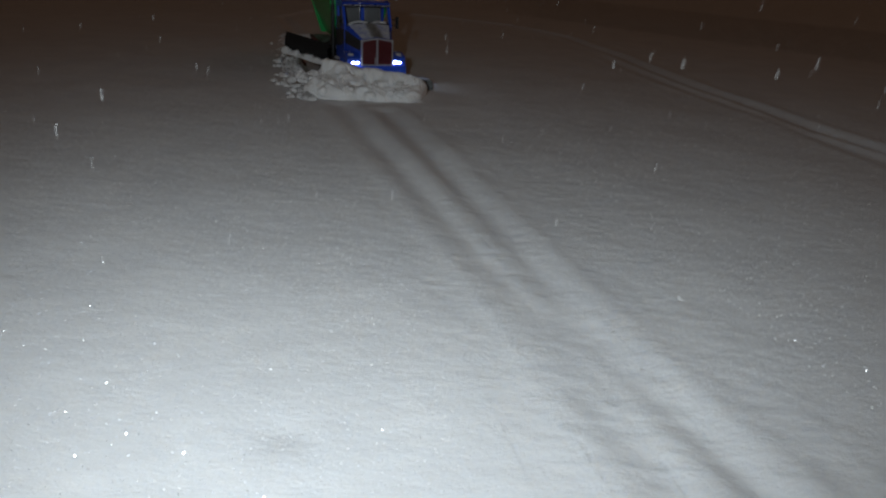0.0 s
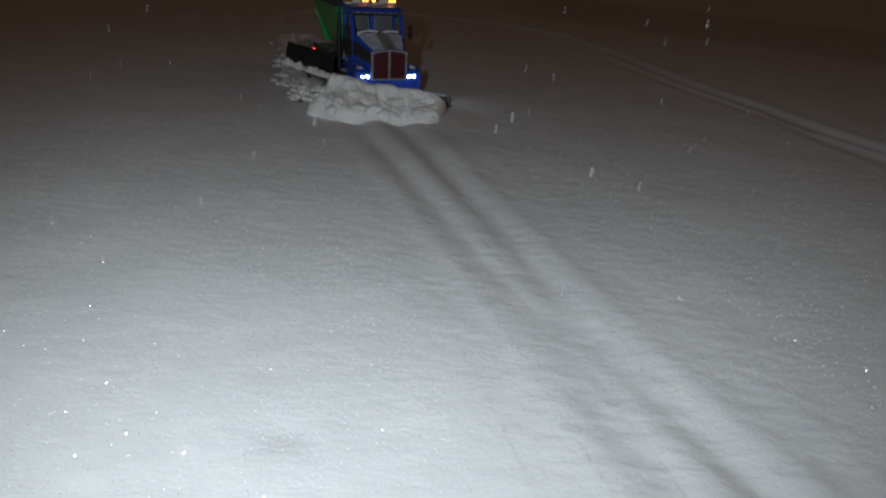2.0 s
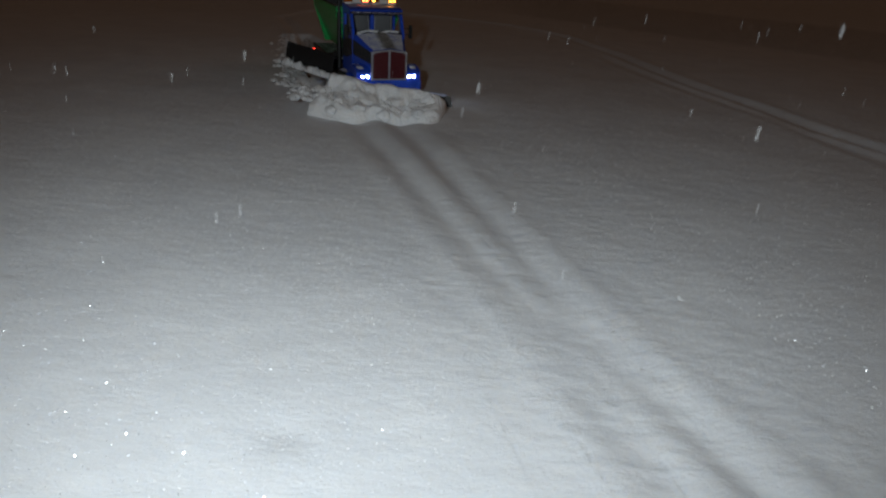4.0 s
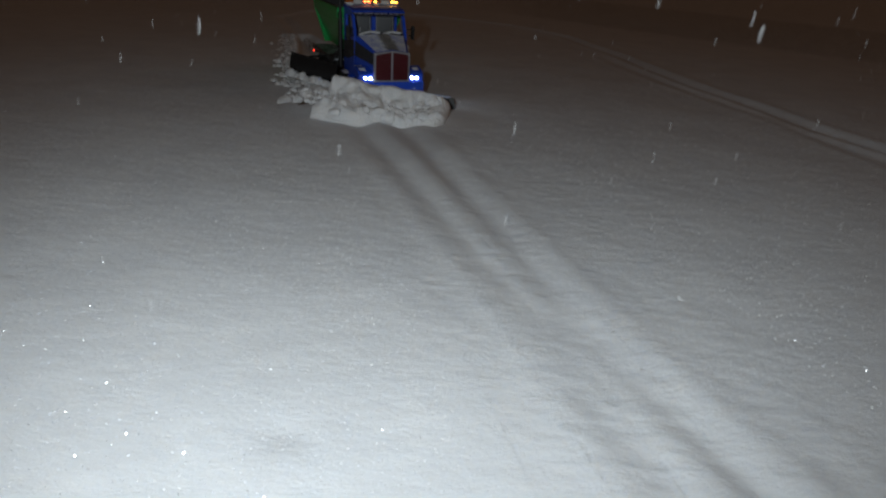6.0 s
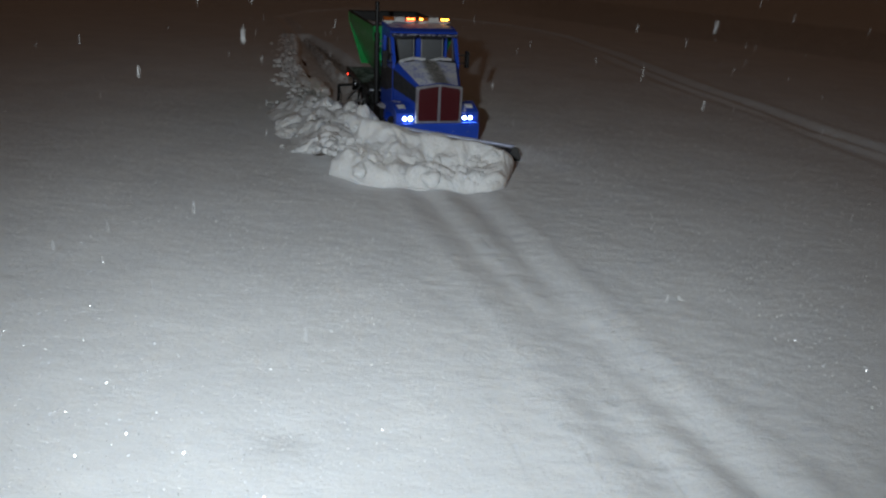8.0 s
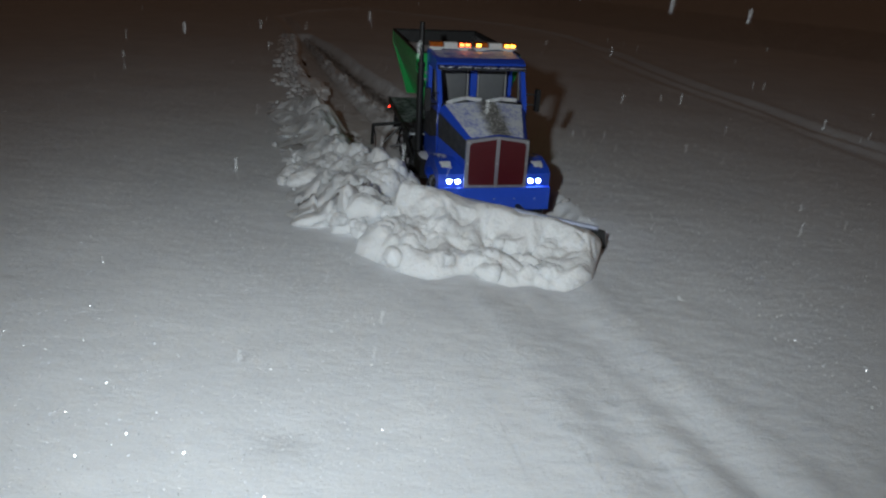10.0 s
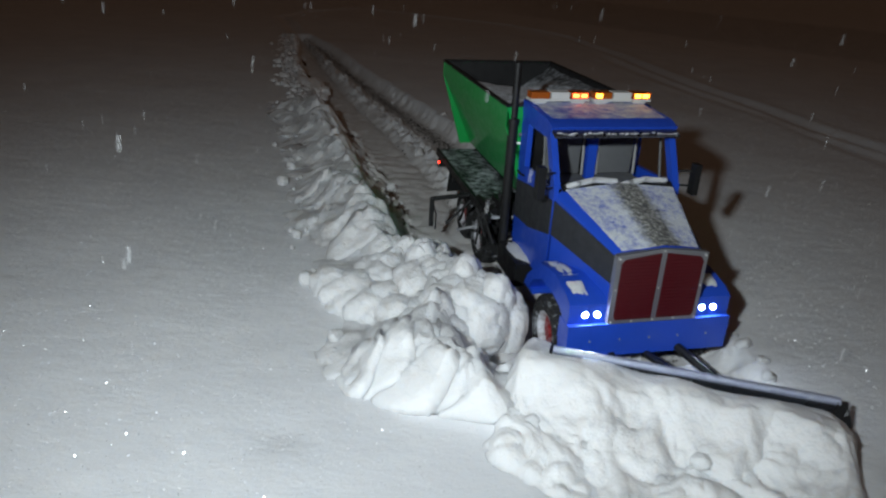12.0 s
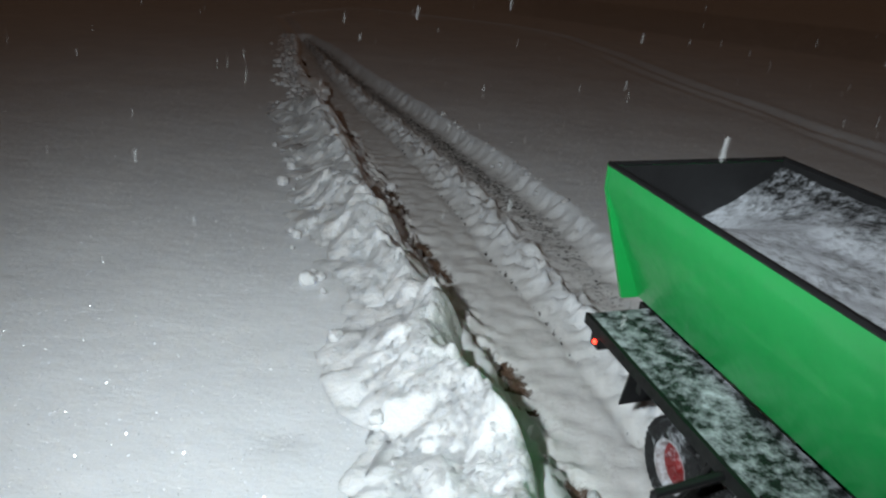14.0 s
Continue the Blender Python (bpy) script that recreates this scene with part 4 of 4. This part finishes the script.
def build_hopper():
    g = tagged(new("hopper"), "green V-shaped spreader hopper with a snow-covered load")
    g.parent = T
    y0, y1, zt, zb = 0.250, 0.622, 0.262, 0.116
    for s in (-1, 1):
        prof = [(s * 0.100, zt), (s * 0.100, zt - 0.024), (s * 0.044, zb), (s * 0.041, zb), (s * 0.0965, zt - 0.025), (s * 0.0965, zt)]
        part("side_wall", slab([(x, y0, z) for x, z in prof], (0, y1 - y0, 0), 0.0008), GREEN, g)
        part("rim", rod([(s * 0.0985, y0, zt + 0.001), (s * 0.0985, y1, zt + 0.001)], 0.0028, 8), BLACK, g, "black rubber rim")
        prof = [(s * 0.0962, zt + 0.001), (s * 0.0962, zt - 0.026), (s * 0.040, zb + 0.002), (s * 0.039, zb + 0.002), (s * 0.0945, zt - 0.026), (s * 0.0945, zt + 0.001)]
        part("liner", slab([(x, y0 + 0.004, z) for x, z in prof], (0, y1 - y0 - 0.008, 0), 0), LINER, g, "black inner lining")
        # corner posts
        for y in (y0, y1 - 0.004):
            pts = [(s * 0.1005, y, zt), (s * 0.1005, y, zt - 0.024), (s * 0.064, y, zb), (s * 0.040, y, zb), (s * 0.094, y, zt - 0.024)]
            part("corner_gusset", slab(pts, (0, 0.005, 0), 0.0006), GREEN, g)
    for y, lean in ((y0, 0.0), (y1 - 0.005, 0.0)):
        pts = [(-0.0965, y, zt), (0.0965, y, zt), (0.0965, y, zt - 0.024), (0.042, y, zb), (-0.042, y, zb), (-0.0965, y, zt - 0.024)]
        part("end_wall", slab(pts, (0, 0.005, 0), 0.0008), GREEN, g)
        yy = y + 0.0052 if y < 0.4 else y - 0.0012
        pts = [(-0.094, yy, zt), (0.094, yy, zt), (0.094, yy, zt - 0.025), (0.040, yy, zb + 0.002), (-0.040, yy, zb + 0.002), (-0.094, yy, zt - 0.025)]
        part("liner", slab(pts, (0, 0.001, 0), 0), LINER, g, "black inner lining")
        part("rim", rod([(-0.098, y + 0.0025, zt + 0.001), (0.098, y + 0.0025, zt + 0.001)], 0.0028, 8), BLACK, g, "black rubber rim")
    # load
    bm = bmesh.new()
    rows = []
    nx, ny = 26, 44
    for j in range(ny + 1):
        y = y0 + 0.006 + (y1 - y0 - 0.012) * j / ny
        row = []
        for i in range(nx + 1):
            u = -1 + 2 * i / nx
            f = j / ny
            low = min(1.0, max(0.0, (f - 0.58) / 0.40))
            low = low * low * (3 - 2 * low)
            p = Vector((u * 3, y * 26, 1))
            z = zt - 0.006 - 0.085 * low * ((1 - u) / 2) ** 0.8 - 0.012 * (1 - abs(u)) + 0.004 * noise.noise(p) + 0.002 * noise.noise(p * 3)
            hw = 0.094 if z > zt - 0.026 else 0.094 - (zt - 0.026 - z) * 0.45
            row.append(bm.verts.new((u * hw, y, z)))
        rows.append(row)
    for a, b in zip(rows, rows[1:]):
        for i in range(nx):
            bm.faces.new((a[i], a[i + 1], b[i + 1], b[i]))
    part("load", bm, LOAD, g, "dark load under patchy snow")


def wheel_mesh():
    """Tyre and hub about the x axis, outside towards -x."""
    tyre = bmesh.new()
    prof = [(0.024, -0.0130), (0.036, -0.0145), (0.0405, -0.0115), (0.0415, -0.004), (0.0415, 0.004), (0.0405, 0.0115), (0.036, 0.0145), (0.024, 0.0130)]
    rows, seg = [], 144
    for k in range(seg):
        a = 2 * math.pi * k / seg
        row = []
        for i, (r, x) in enumerate(prof):
            if 2 <= i <= 5 and (k // 2 + (i > 3)) % 2:
                r += 0.0021
            row.append(tyre.verts.new((x, r * math.cos(a), r * math.sin(a))))
        rows.append(row)
    for k in range(seg):
        p, q = rows[k], rows[(k + 1) % seg]
        for i in range(len(prof)):
            j = (i + 1) % len(prof)
            tyre.faces.new((p[i], q[i], q[j], p[j]))
    rim = bmesh.new()
    add_ring(rim, [(0.0245, -0.0125), (0.0255, -0.0105), (0.0255, 0.0105), (0.0200, 0.0105), (0.0200, -0.0060), (0.0215, -0.0120)], 32)
    hub = bmesh.new()
    add_ring(hub, [(0.0205, -0.0045), (0.0205, 0.004), (0.0010, 0.004), (0.0010, -0.0090), (0.0060, -0.0090), (0.0085, -0.0050)], 28)
    for k in range(8):
        a = 2 * math.pi * k / 8
        add_rod(hub, (-0.0045, 0.014 * math.cos(a), 0.014 * math.sin(a)), (-0.0068, 0.014 * math.cos(a), 0.014 * math.sin(a)), 0.0016, 6)
    return mesh_of(tyre, "tyre", RUBBER), mesh_of(rim, "rim", RIM), mesh_of(hub, "hub", RED_HUB)


RIM = paint("snow_packed_rim", (0.34, 0.30, 0.30), 0.5, dust=0.75, dust_scale=150.0)
WHEELS = []


def build_wheels():
    tyre, rim, hub = wheel_mesh()
    for y in (0.058, 0.352, 0.446):
        for s in (-1, 1):
            w = new("wheel")
            w.parent = T
            tagged(w, "black treaded wheel with a red hub")
            for name, me in (("tyre", tyre), ("rim", rim), ("hub", hub)):
                p = new(name, me)
                p.parent = w
            WHEELS.append((w, s * 0.084, y, 0.0432, s))
        part("axle", rod([(-0.075, y, 0.0432), (0.075, y, 0.0432)], 0.004, 10), BLACK, T)
        part("differential", heap(0.03, 0.03, 0.022, 0.1, y * 9, 2), BLACK, T).location = (0, y, 0.036)


def build_chassis():
    for s in (-1, 1):
        part("frame_rail", box(min(s * 0.026, s * 0.034), max(s * 0.026, s * 0.034), 0.02, 0.60, 0.062, 0.082, 0.0008), BLACK, T)
        # side platform beside the hopper, with its edge
        deck = part("side_platform", box(min(s * 0.038, s * 0.108), max(s * 0.038, s * 0.108), 0.262, 0.606, 0.104, 0.108, 0.0006), BLACK_SNOWY, T, "black side platform dusted with snow")
        part("edge_strip", box(min(s * 0.106, s * 0.110), max(s * 0.106, s * 0.110), 0.262, 0.606, 0.098, 0.1095, 0.0006), BLACK, deck)
        for y in (0.30, 0.40, 0.50, 0.59):
            part("bracket", box(min(s * 0.034, s * 0.104), max(s * 0.034, s * 0.104), y - 0.004, y + 0.004, 0.082, 0.104, 0.0006), BLACK, deck)
        light = part("tail_light", box(min(s * 0.096, s * 0.110), max(s * 0.096, s * 0.110), 0.572, 0.588, 0.085, 0.098, 0.002), BLACK, T, "tail light with a lit red bulb")
        bm = bmesh.new()
        bmesh.ops.create_uvsphere(bm, u_segments=12, v_segments=6, radius=0.0026, matrix=Matrix.Translation((s * 0.1105, 0.578, 0.0915)))
        part("lens", bm, TAIL_ON, light, "glowing red lens")
        pts = [(s * 0.106, 0.512, 0.102), (s * 0.066, 0.512, 0.102), (s * 0.062, 0.520, 0.058), (s * 0.108, 0.520, 0.056)]
        part("mud_flap", slab(pts, (0, 0.0022, 0), 0.0004), BLACK, T, "black rubber mud flap")
        tank = part("fuel_tank", box(min(s * 0.060, s * 0.098), max(s * 0.060, s * 0.098), 0.168, 0.246, 0.046, 0.078, 0.006), BLACK, T, "black side tank")
        bm = heap(1, 1, 1, 0.35, 4 + s, 3)
        for v in bm.verts:
            v.co = Vector((s * 0.079 + v.co.x * 0.034, 0.207 + v.co.y * 0.070, 0.0775 + v.co.z * 0.004))
        part("snow_patch", bm, CAKE, tank, "snow lying on the tank")
    for y in (0.03, 0.14, 0.26, 0.40, 0.55):
        part("cross_member", box(-0.028, 0.028, y - 0.005, y + 0.005, 0.064, 0.080, 0.0008), BLACK, T)
    # exhaust stack behind the cab
    st = part("exhaust_pipe", rod([(-0.090, 0.252, 0.075), (-0.090, 0.252, 0.245)], 0.0068, 14), BLACK, T, "tall black exhaust pipe behind the cab")
    part("tip", rod([(-0.090, 0.252, 0.243), (-0.090, 0.252, 0.318)], 0.0050, 12), BLACK, st)
    part("clamp", rod([(-0.090, 0.252, 0.240), (-0.090, 0.252, 0.247)], 0.0078, 14), BLACK, st)
    part("bracket", rod([(-0.090, 0.252, 0.215), (-0.076, 0.246, 0.215)], 0.002, 8), ALU, st)
    # wing arm frame, hoses, jack rod
    part("wing_arm", rod([(-0.060, 0.372, 0.090), (-0.112, 0.370, 0.102), (-0.168, 0.365, 0.099), (-0.172, 0.348, 0.062)], 0.0036, 8), BLACK, T, "black wing lift arm")
    part("wing_arm", rod([(-0.112, 0.350, 0.100), (-0.150, 0.345, 0.066)], 0.0022, 8), BLACK, T)
    part("chain", rod([(-0.168, 0.365, 0.097), (-0.164, 0.352, 0.080), (-0.166, 0.345, 0.058)], 0.0013, 6), BLACK, T)
    part("jack_rod", rod([(-0.136, 0.330, 0.062), (-0.088, 0.306, 0.080)], 0.0024, 8), ALU, T, "bare metal jack rod")
    part("wing_post", box(-0.096, -0.084, 0.300, 0.312, 0.050, 0.104, 0.001), BLACK, T)
    for k, (y, z) in enumerate(((0.27, 0.090), (0.285, 0.082), (0.33, 0.094), (0.38, 0.088))):
        part("hose", rod([(-0.04, y, z - 0.01), (-0.075, y + 0.01, z - 0.004), (-0.098, y + 0.035, z - 0.006), (-0.092, y + 0.07, z - 0.018)], 0.0022, 8), BLACK, T)
    # valves, hoses and struts crowded on the platform and under it
    valve = part("valve_block", box(-0.096, -0.056, 0.262, 0.300, 0.108, 0.128, 0.002), BLACK, T, "black valve block with hose ends")
    for q in range(4):
        part("fitting", rod([(-0.090 + 0.009 * q, 0.281, 0.127), (-0.090 + 0.009 * q, 0.281, 0.136)], 0.0026, 8), ALU if q % 2 else BLACK, valve)
    rng = random.Random(12)
    for q in range(5):
        y = 0.268 + 0.006 * q + 0.006 * rng.random()
        out = -0.098 - 0.010 * rng.random()
        part("hose", rod([(-0.088 + 0.009 * (q % 4), 0.281, 0.134), (-0.080, y, 0.122 + 0.012 * rng.random()), (-0.101, y + 0.010, 0.113 + 0.006 * rng.random()), (out - 0.006, y + 0.004, 0.098), (out, y - 0.02 + 0.04 * rng.random(), 0.060 + 0.03 * rng.random())], 0.0018 + 0.0008 * rng.random(), 8), BLACK, T)
    for q in range(4):
        y = 0.285 + 0.034 * q
        part("strut", rod([(-0.104, y, 0.100), (-0.102 - 0.010 * (q % 2), y + 0.020 - 0.03 * (q % 3), 0.046)], 0.0020, 8), BLACK, T)
    part("wing_cylinder", rod([(-0.100, 0.268, 0.113), (-0.104, 0.336, 0.109)], 0.0050, 12), BLACK, T, "black hydraulic cylinder of the side wing")
    part("spinner_box", box(-0.03, 0.03, 0.60, 0.635, 0.060, 0.100, 0.002), BLACK, T)
    for s in (-1, 1):
        part("mud_guard", slab([(s * 0.070, 0.300, 0.088), (s * 0.070, 0.310, 0.094), (s * 0.070, 0.490, 0.094), (s * 0.070, 0.500, 0.088)], (s * 0.030, 0, 0), 0.0006), BLACK_SNOWY, T)


BLADES = []


def build_blade():
    prof = [(0.004, 0.070), (-0.004, 0.056), (-0.008, 0.040), (-0.008, 0.024), (-0.004, 0.010), (0.004, 0.003)]
    n = len(prof)
    bm = bmesh.new()
    rows = []
    for k in range(13):
        a = BLADE_LEN * k / 12
        rows.append([bm.verts.new((*blade_point(a, b), z)) for b, z in prof] + [bm.verts.new((*blade_point(a, b - 0.003), z)) for b, z in prof[::-1]])
    for p, q in zip(rows, rows[1:]):
        for i in range(2 * n):
            j = (i + 1) % (2 * n)
            bm.faces.new((p[i], p[j], q[j], q[i]))
    bm.faces.new(rows[0][::-1])
    bm.faces.new(rows[-1])
    blade = part("plow_blade", bm, STEEL, T, "angled steel front plough blade")
    BLADES.append(blade)
    bm = bmesh.new()
    add_rod(bm, (*blade_point(-0.001, 0.001), 0.0705), (*blade_point(BLADE_LEN + 0.001, 0.001), 0.0705), 0.0042, 12)
    part("top_rail", bm, RAIL, blade, "steel rail along the blade top, headlight glint in its colour")
    for a in (0.02, 0.075, 0.13, 0.185, 0.24):
        pts = [(*blade_point(a, -0.004), 0.066), (*blade_point(a, -0.012), 0.040), (*blade_point(a, -0.022), 0.008), (*blade_point(a, -0.006), 0.008), (*blade_point(a, -0.010), 0.036)]
        part("rib", slab(pts, (0.002, -0.001, 0), 0), BLACK, blade)
    e = [(*blade_point(BLADE_LEN - 0.002, 0.006), 0.072), (*blade_point(BLADE_LEN + 0.010, -0.004), 0.067), (*blade_point(BLADE_LEN + 0.018, 0.000), 0.046), (*blade_point(BLADE_LEN + 0.010, 0.010), 0.004), (*blade_point(BLADE_LEN - 0.004, 0.004), 0.004)]
    part("end_flap", slab(e, (0.002, 0.003, 0), 0.0004), BLACK, blade, "black rubber end flap")
    e = [(*blade_point(-0.001, 0.008), 0.071), (*blade_point(-0.001, -0.006), 0.071), (*blade_point(-0.001, -0.012), 0.006), (*blade_point(-0.001, 0.012), 0.006)]
    part("end_plate", slab(e, (-0.003, 0.0015, 0), 0.0004), BLACK, blade)
    for s, a in ((-1, 0.065), (1, 0.205)):
        part("push_arm", rod([(s * 0.03, 0.03, 0.052), (*blade_point(a, -0.010), 0.034)], 0.0050, 10), BLACK, blade)
    part("lift_arm", rod([(0.0, 0.01, 0.040), (*blade_point(0.135, -0.008), 0.056)], 0.0042, 10), BLACK, blade)
    bm = heap(1, 1, 1, 0.5, 8, 3)
    for v in bm.verts:
        v.co = Vector((0.030 + v.co.x * 0.060, -0.050 + v.co.y * 0.045, 0.030 + v.co.z * 0.012))
    part("caked_snow", bm, CAKE, blade, "snow caked on the push frame")


WING = tagged(new("wing_plow"), "black side wing plough with caked snow")
WING.parent = T


def build_wing():
    """The side wing, about its hinge; it runs out and back along its own x."""
    L = 0.185
    prof = [(0.002, 0.070), (-0.004, 0.052), (-0.005, 0.030), (0.0, 0.010), (0.005, 0.003)]
    bm = bmesh.new()
    rows = []
    for k in range(9):
        x = -L * k / 8
        rows.append([bm.verts.new((x, y, z)) for y, z in prof] + [bm.verts.new((x, y + 0.0028, z)) for y, z in prof[::-1]])
    m = 2 * len(prof)
    for p, q in zip(rows, rows[1:]):
        for i in range(m):
            j = (i + 1) % m
            bm.faces.new((p[i], p[j], q[j], q[i]))
    bm.faces.new(rows[0][::-1])
    bm.faces.new(rows[-1])
    part("moldboard", bm, BLACK, WING, "black curved wing blade")
    part("top_rail", rod([(0, 0.002, 0.070), (-L, 0.002, 0.070)], 0.0026, 8), BLACK, WING)
    part("cutting_edge", box(-L, 0.0, -0.002, 0.008, 0.0, 0.005, 0.0006), BLACK, WING)
    rng = random.Random(3)
    for k in range(11):
        x = -0.012 - 0.160 * k / 10
        s = rng.uniform(0.016, 0.030)
        bm = heap(s * 1.3, 0.020, s * 0.75, 0.4, k * 2.7, 2)
        bmesh.ops.transform(bm, matrix=Matrix.Translation((x, -0.012, 0.005)), verts=bm.verts)
        part("caked_snow", bm, CAKE, WING, "snow caked on the wing")


for build in (build_hood, build_grille, build_bumper_and_lights, build_fenders, build_cab, build_light_bar, build_hopper, build_chassis, build_wheels, build_blade, build_wing):
    build()

# ---------------------------------------------------------------- falling snow
def falling_snow(name, count, seed, size, near=1.55, far=4.2):
    """A drift of flakes that falls through the place as one."""
    rng = np.random.default_rng(seed)
    at = rng.uniform((-3.2, near, -0.2), (3.6, far, 45.5), (count, 3))
    r = size * rng.uniform(0.6, 1.5, (count, 1, 1))
    corner = np.array([(1, 0, 0), (-1, 0, 0), (0, 0.8, 0), (0, -0.8, 0), (0, 0, 0.7), (0, 0, -0.7)])
    verts = (at[:, None, :] + r * corner[None]).reshape(-1, 3)
    tri = np.array([(0, 2, 4), (2, 1, 4), (1, 3, 4), (3, 0, 4), (2, 0, 5), (1, 2, 5), (3, 1, 5), (0, 3, 5)])
    faces = (tri[None] + 6 * np.arange(count)[:, None, None]).reshape(-1, 3)
    me = bpy.data.meshes.new(name)
    me.from_pydata(verts.tolist(), [], faces.tolist())
    me.materials.append(FLAKE)
    return tagged(new(name, me), "white snowflakes falling through the night air", "snowfall", kind="stuff")


SNOWFALL = [(falling_snow("snowfall", 19000, 21, 0.0025), (-3.0, -1.5, -44.0)), (falling_snow("snowfall", 15000, 22, 0.0023), (-4.2, -1.9, -41.0)),
            (falling_snow("snowfall", 30000, 23, 0.0024, 0.6, 1.6), (-3.6, -0.4, -43.0))]


# ---------------------------------------------------------------- what moves
def rider_rows(x0, y0, z0, lx, ly, z, yaw):
    """A lump lies in the lane, is picked up, and then rides beside the truck."""
    rows, s0, travel, last, start = [(0.0, pose(x0, y0, z0))], None, 0.0, truck_at(0), None
    for i in range(141):
        t = i * 0.1
        here = truck_at(t)
        travel += math.hypot(here[0] - last[0], here[1] - last[1])
        last = here
        if s0 is None:
            x, y = to_local(t, x0, y0)
            if y > -0.536 * (min(max(x, -0.2), 0.14) + 0.16) - 0.06:
                s0, start = travel, (x, y)
                if i > 0:
                    rows.append((t, pose(x0, y0, z0)))
            continue
        f = min(1.0, (travel - s0) / 0.22)
        x, y = start[0] + (lx - start[0]) * min(1.0, 1.6 * f), start[1] + (ly - start[1]) * f
        wx, wy = to_world(t, x, y)
        rows.append((t, pose(wx, wy, z0 + (z - z0) * f, 12 * math.sin(travel * 9 + yaw), 0, yaw * f + 25 * math.sin(travel * 6 + yaw) * f + here[2])))
    return rows


def motions():
    way = [(t, pose(x, y, 0, 0, 0, h)) for t, x, y, h in WAY]
    walk(TRUCK, way)
    # the blade and its roll ride tilted at first and settle level later
    def tilt(f):
        return pose(0.0, -0.08, 0.005 * f) @ pose(0, 0, 0, 0, 4.2 * f, 0) @ pose(0.0, 0.08, 0)
    def early(t):
        return min(1.0, max(0.0, (10.3 - t) / 2.3))

    def low(t):
        return min(1.0, max(0.0, (t - 10.0) / 1.6))

    settle = [(t, 1.0 if t <= 11 else max(0.0, 1 - (t - 11) / 0.7)) for t, *_ in WAY]
    walk(PILE, [(t, m @ tilt(f) @ pose(0.070 * early(t) * BLADE_N.x + 0.010 * BLADE_E.x, 0.070 * early(t) * BLADE_N.y + 0.010 * BLADE_E.y, 0.006 * early(t) - 0.009 * low(t))) for (t, m), (_, f) in zip(way, settle)])
    axis = Vector((BLADE_E.x, BLADE_E.y, 0))
    gone, last, road = 0.0, truck_at(0), []
    for i in range(141):
        here = truck_at(i * 0.1)
        gone += math.hypot(here[0] - last[0], here[1] - last[1])
        last = here
        road.append((i * 0.1, gone))
    for ob, x, y, z, first, rate in TUMBLE:
        walk(ob, [(t, Matrix.Translation((x, y, z)) @ Matrix.Rotation(radians(-rate * g), 4, axis) @ pose(0, 0, 0, 0, 0, first)) for t, g in road])
    for blade in BLADES:
        walk(blade, [(t, tilt(f)) for t, f in settle])
    # the wing comes down as the truck sets off again
    up, down = pose(-0.132, 0.150, 0.060, 0, 7, -50), pose(-0.130, 0.105, 0.008, 0, 0, -58)
    half = pose(-0.131, 0.125, 0.034, 0, 4, -54)
    walk(WING, [(0.0, up), (3.0, up), (5.5, up), (5.7, up), (6.05, half), (6.5, down), (8.0, down), (14.0, down)])
    # wheels roll with the way gone
    travel, last, turns = 0.0, truck_at(0), []
    for i in range(141):
        here = truck_at(i * 0.1)
        travel += math.hypot(here[0] - last[0], here[1] - last[1])
        last = here
        turns.append((i * 0.1, math.degrees(travel / 0.0432)))
    for w, x, y, z, s in WHEELS:
        face = pose(0, 0, 0, 0, 0, 0 if s < 0 else 180)
        walk(w, [(t, Matrix.Translation((x, y, z)) @ pose(0, 0, 0, a, 0, 0) @ face) for t, a in turns])
    for ob, *rest in CHUNKS:
        walk(ob, rest[0])
    for ob, *rest in RIDERS:
        walk(ob, rider_rows(*rest))
    for ob, (dx, dy, dz) in SNOWFALL:
        walk(ob, [(t, pose(dx * t / 14 - dx * 0.5, dy * t / 14 - dy * 0.5, dz * t / 14)) for t in range(15)])


motions()
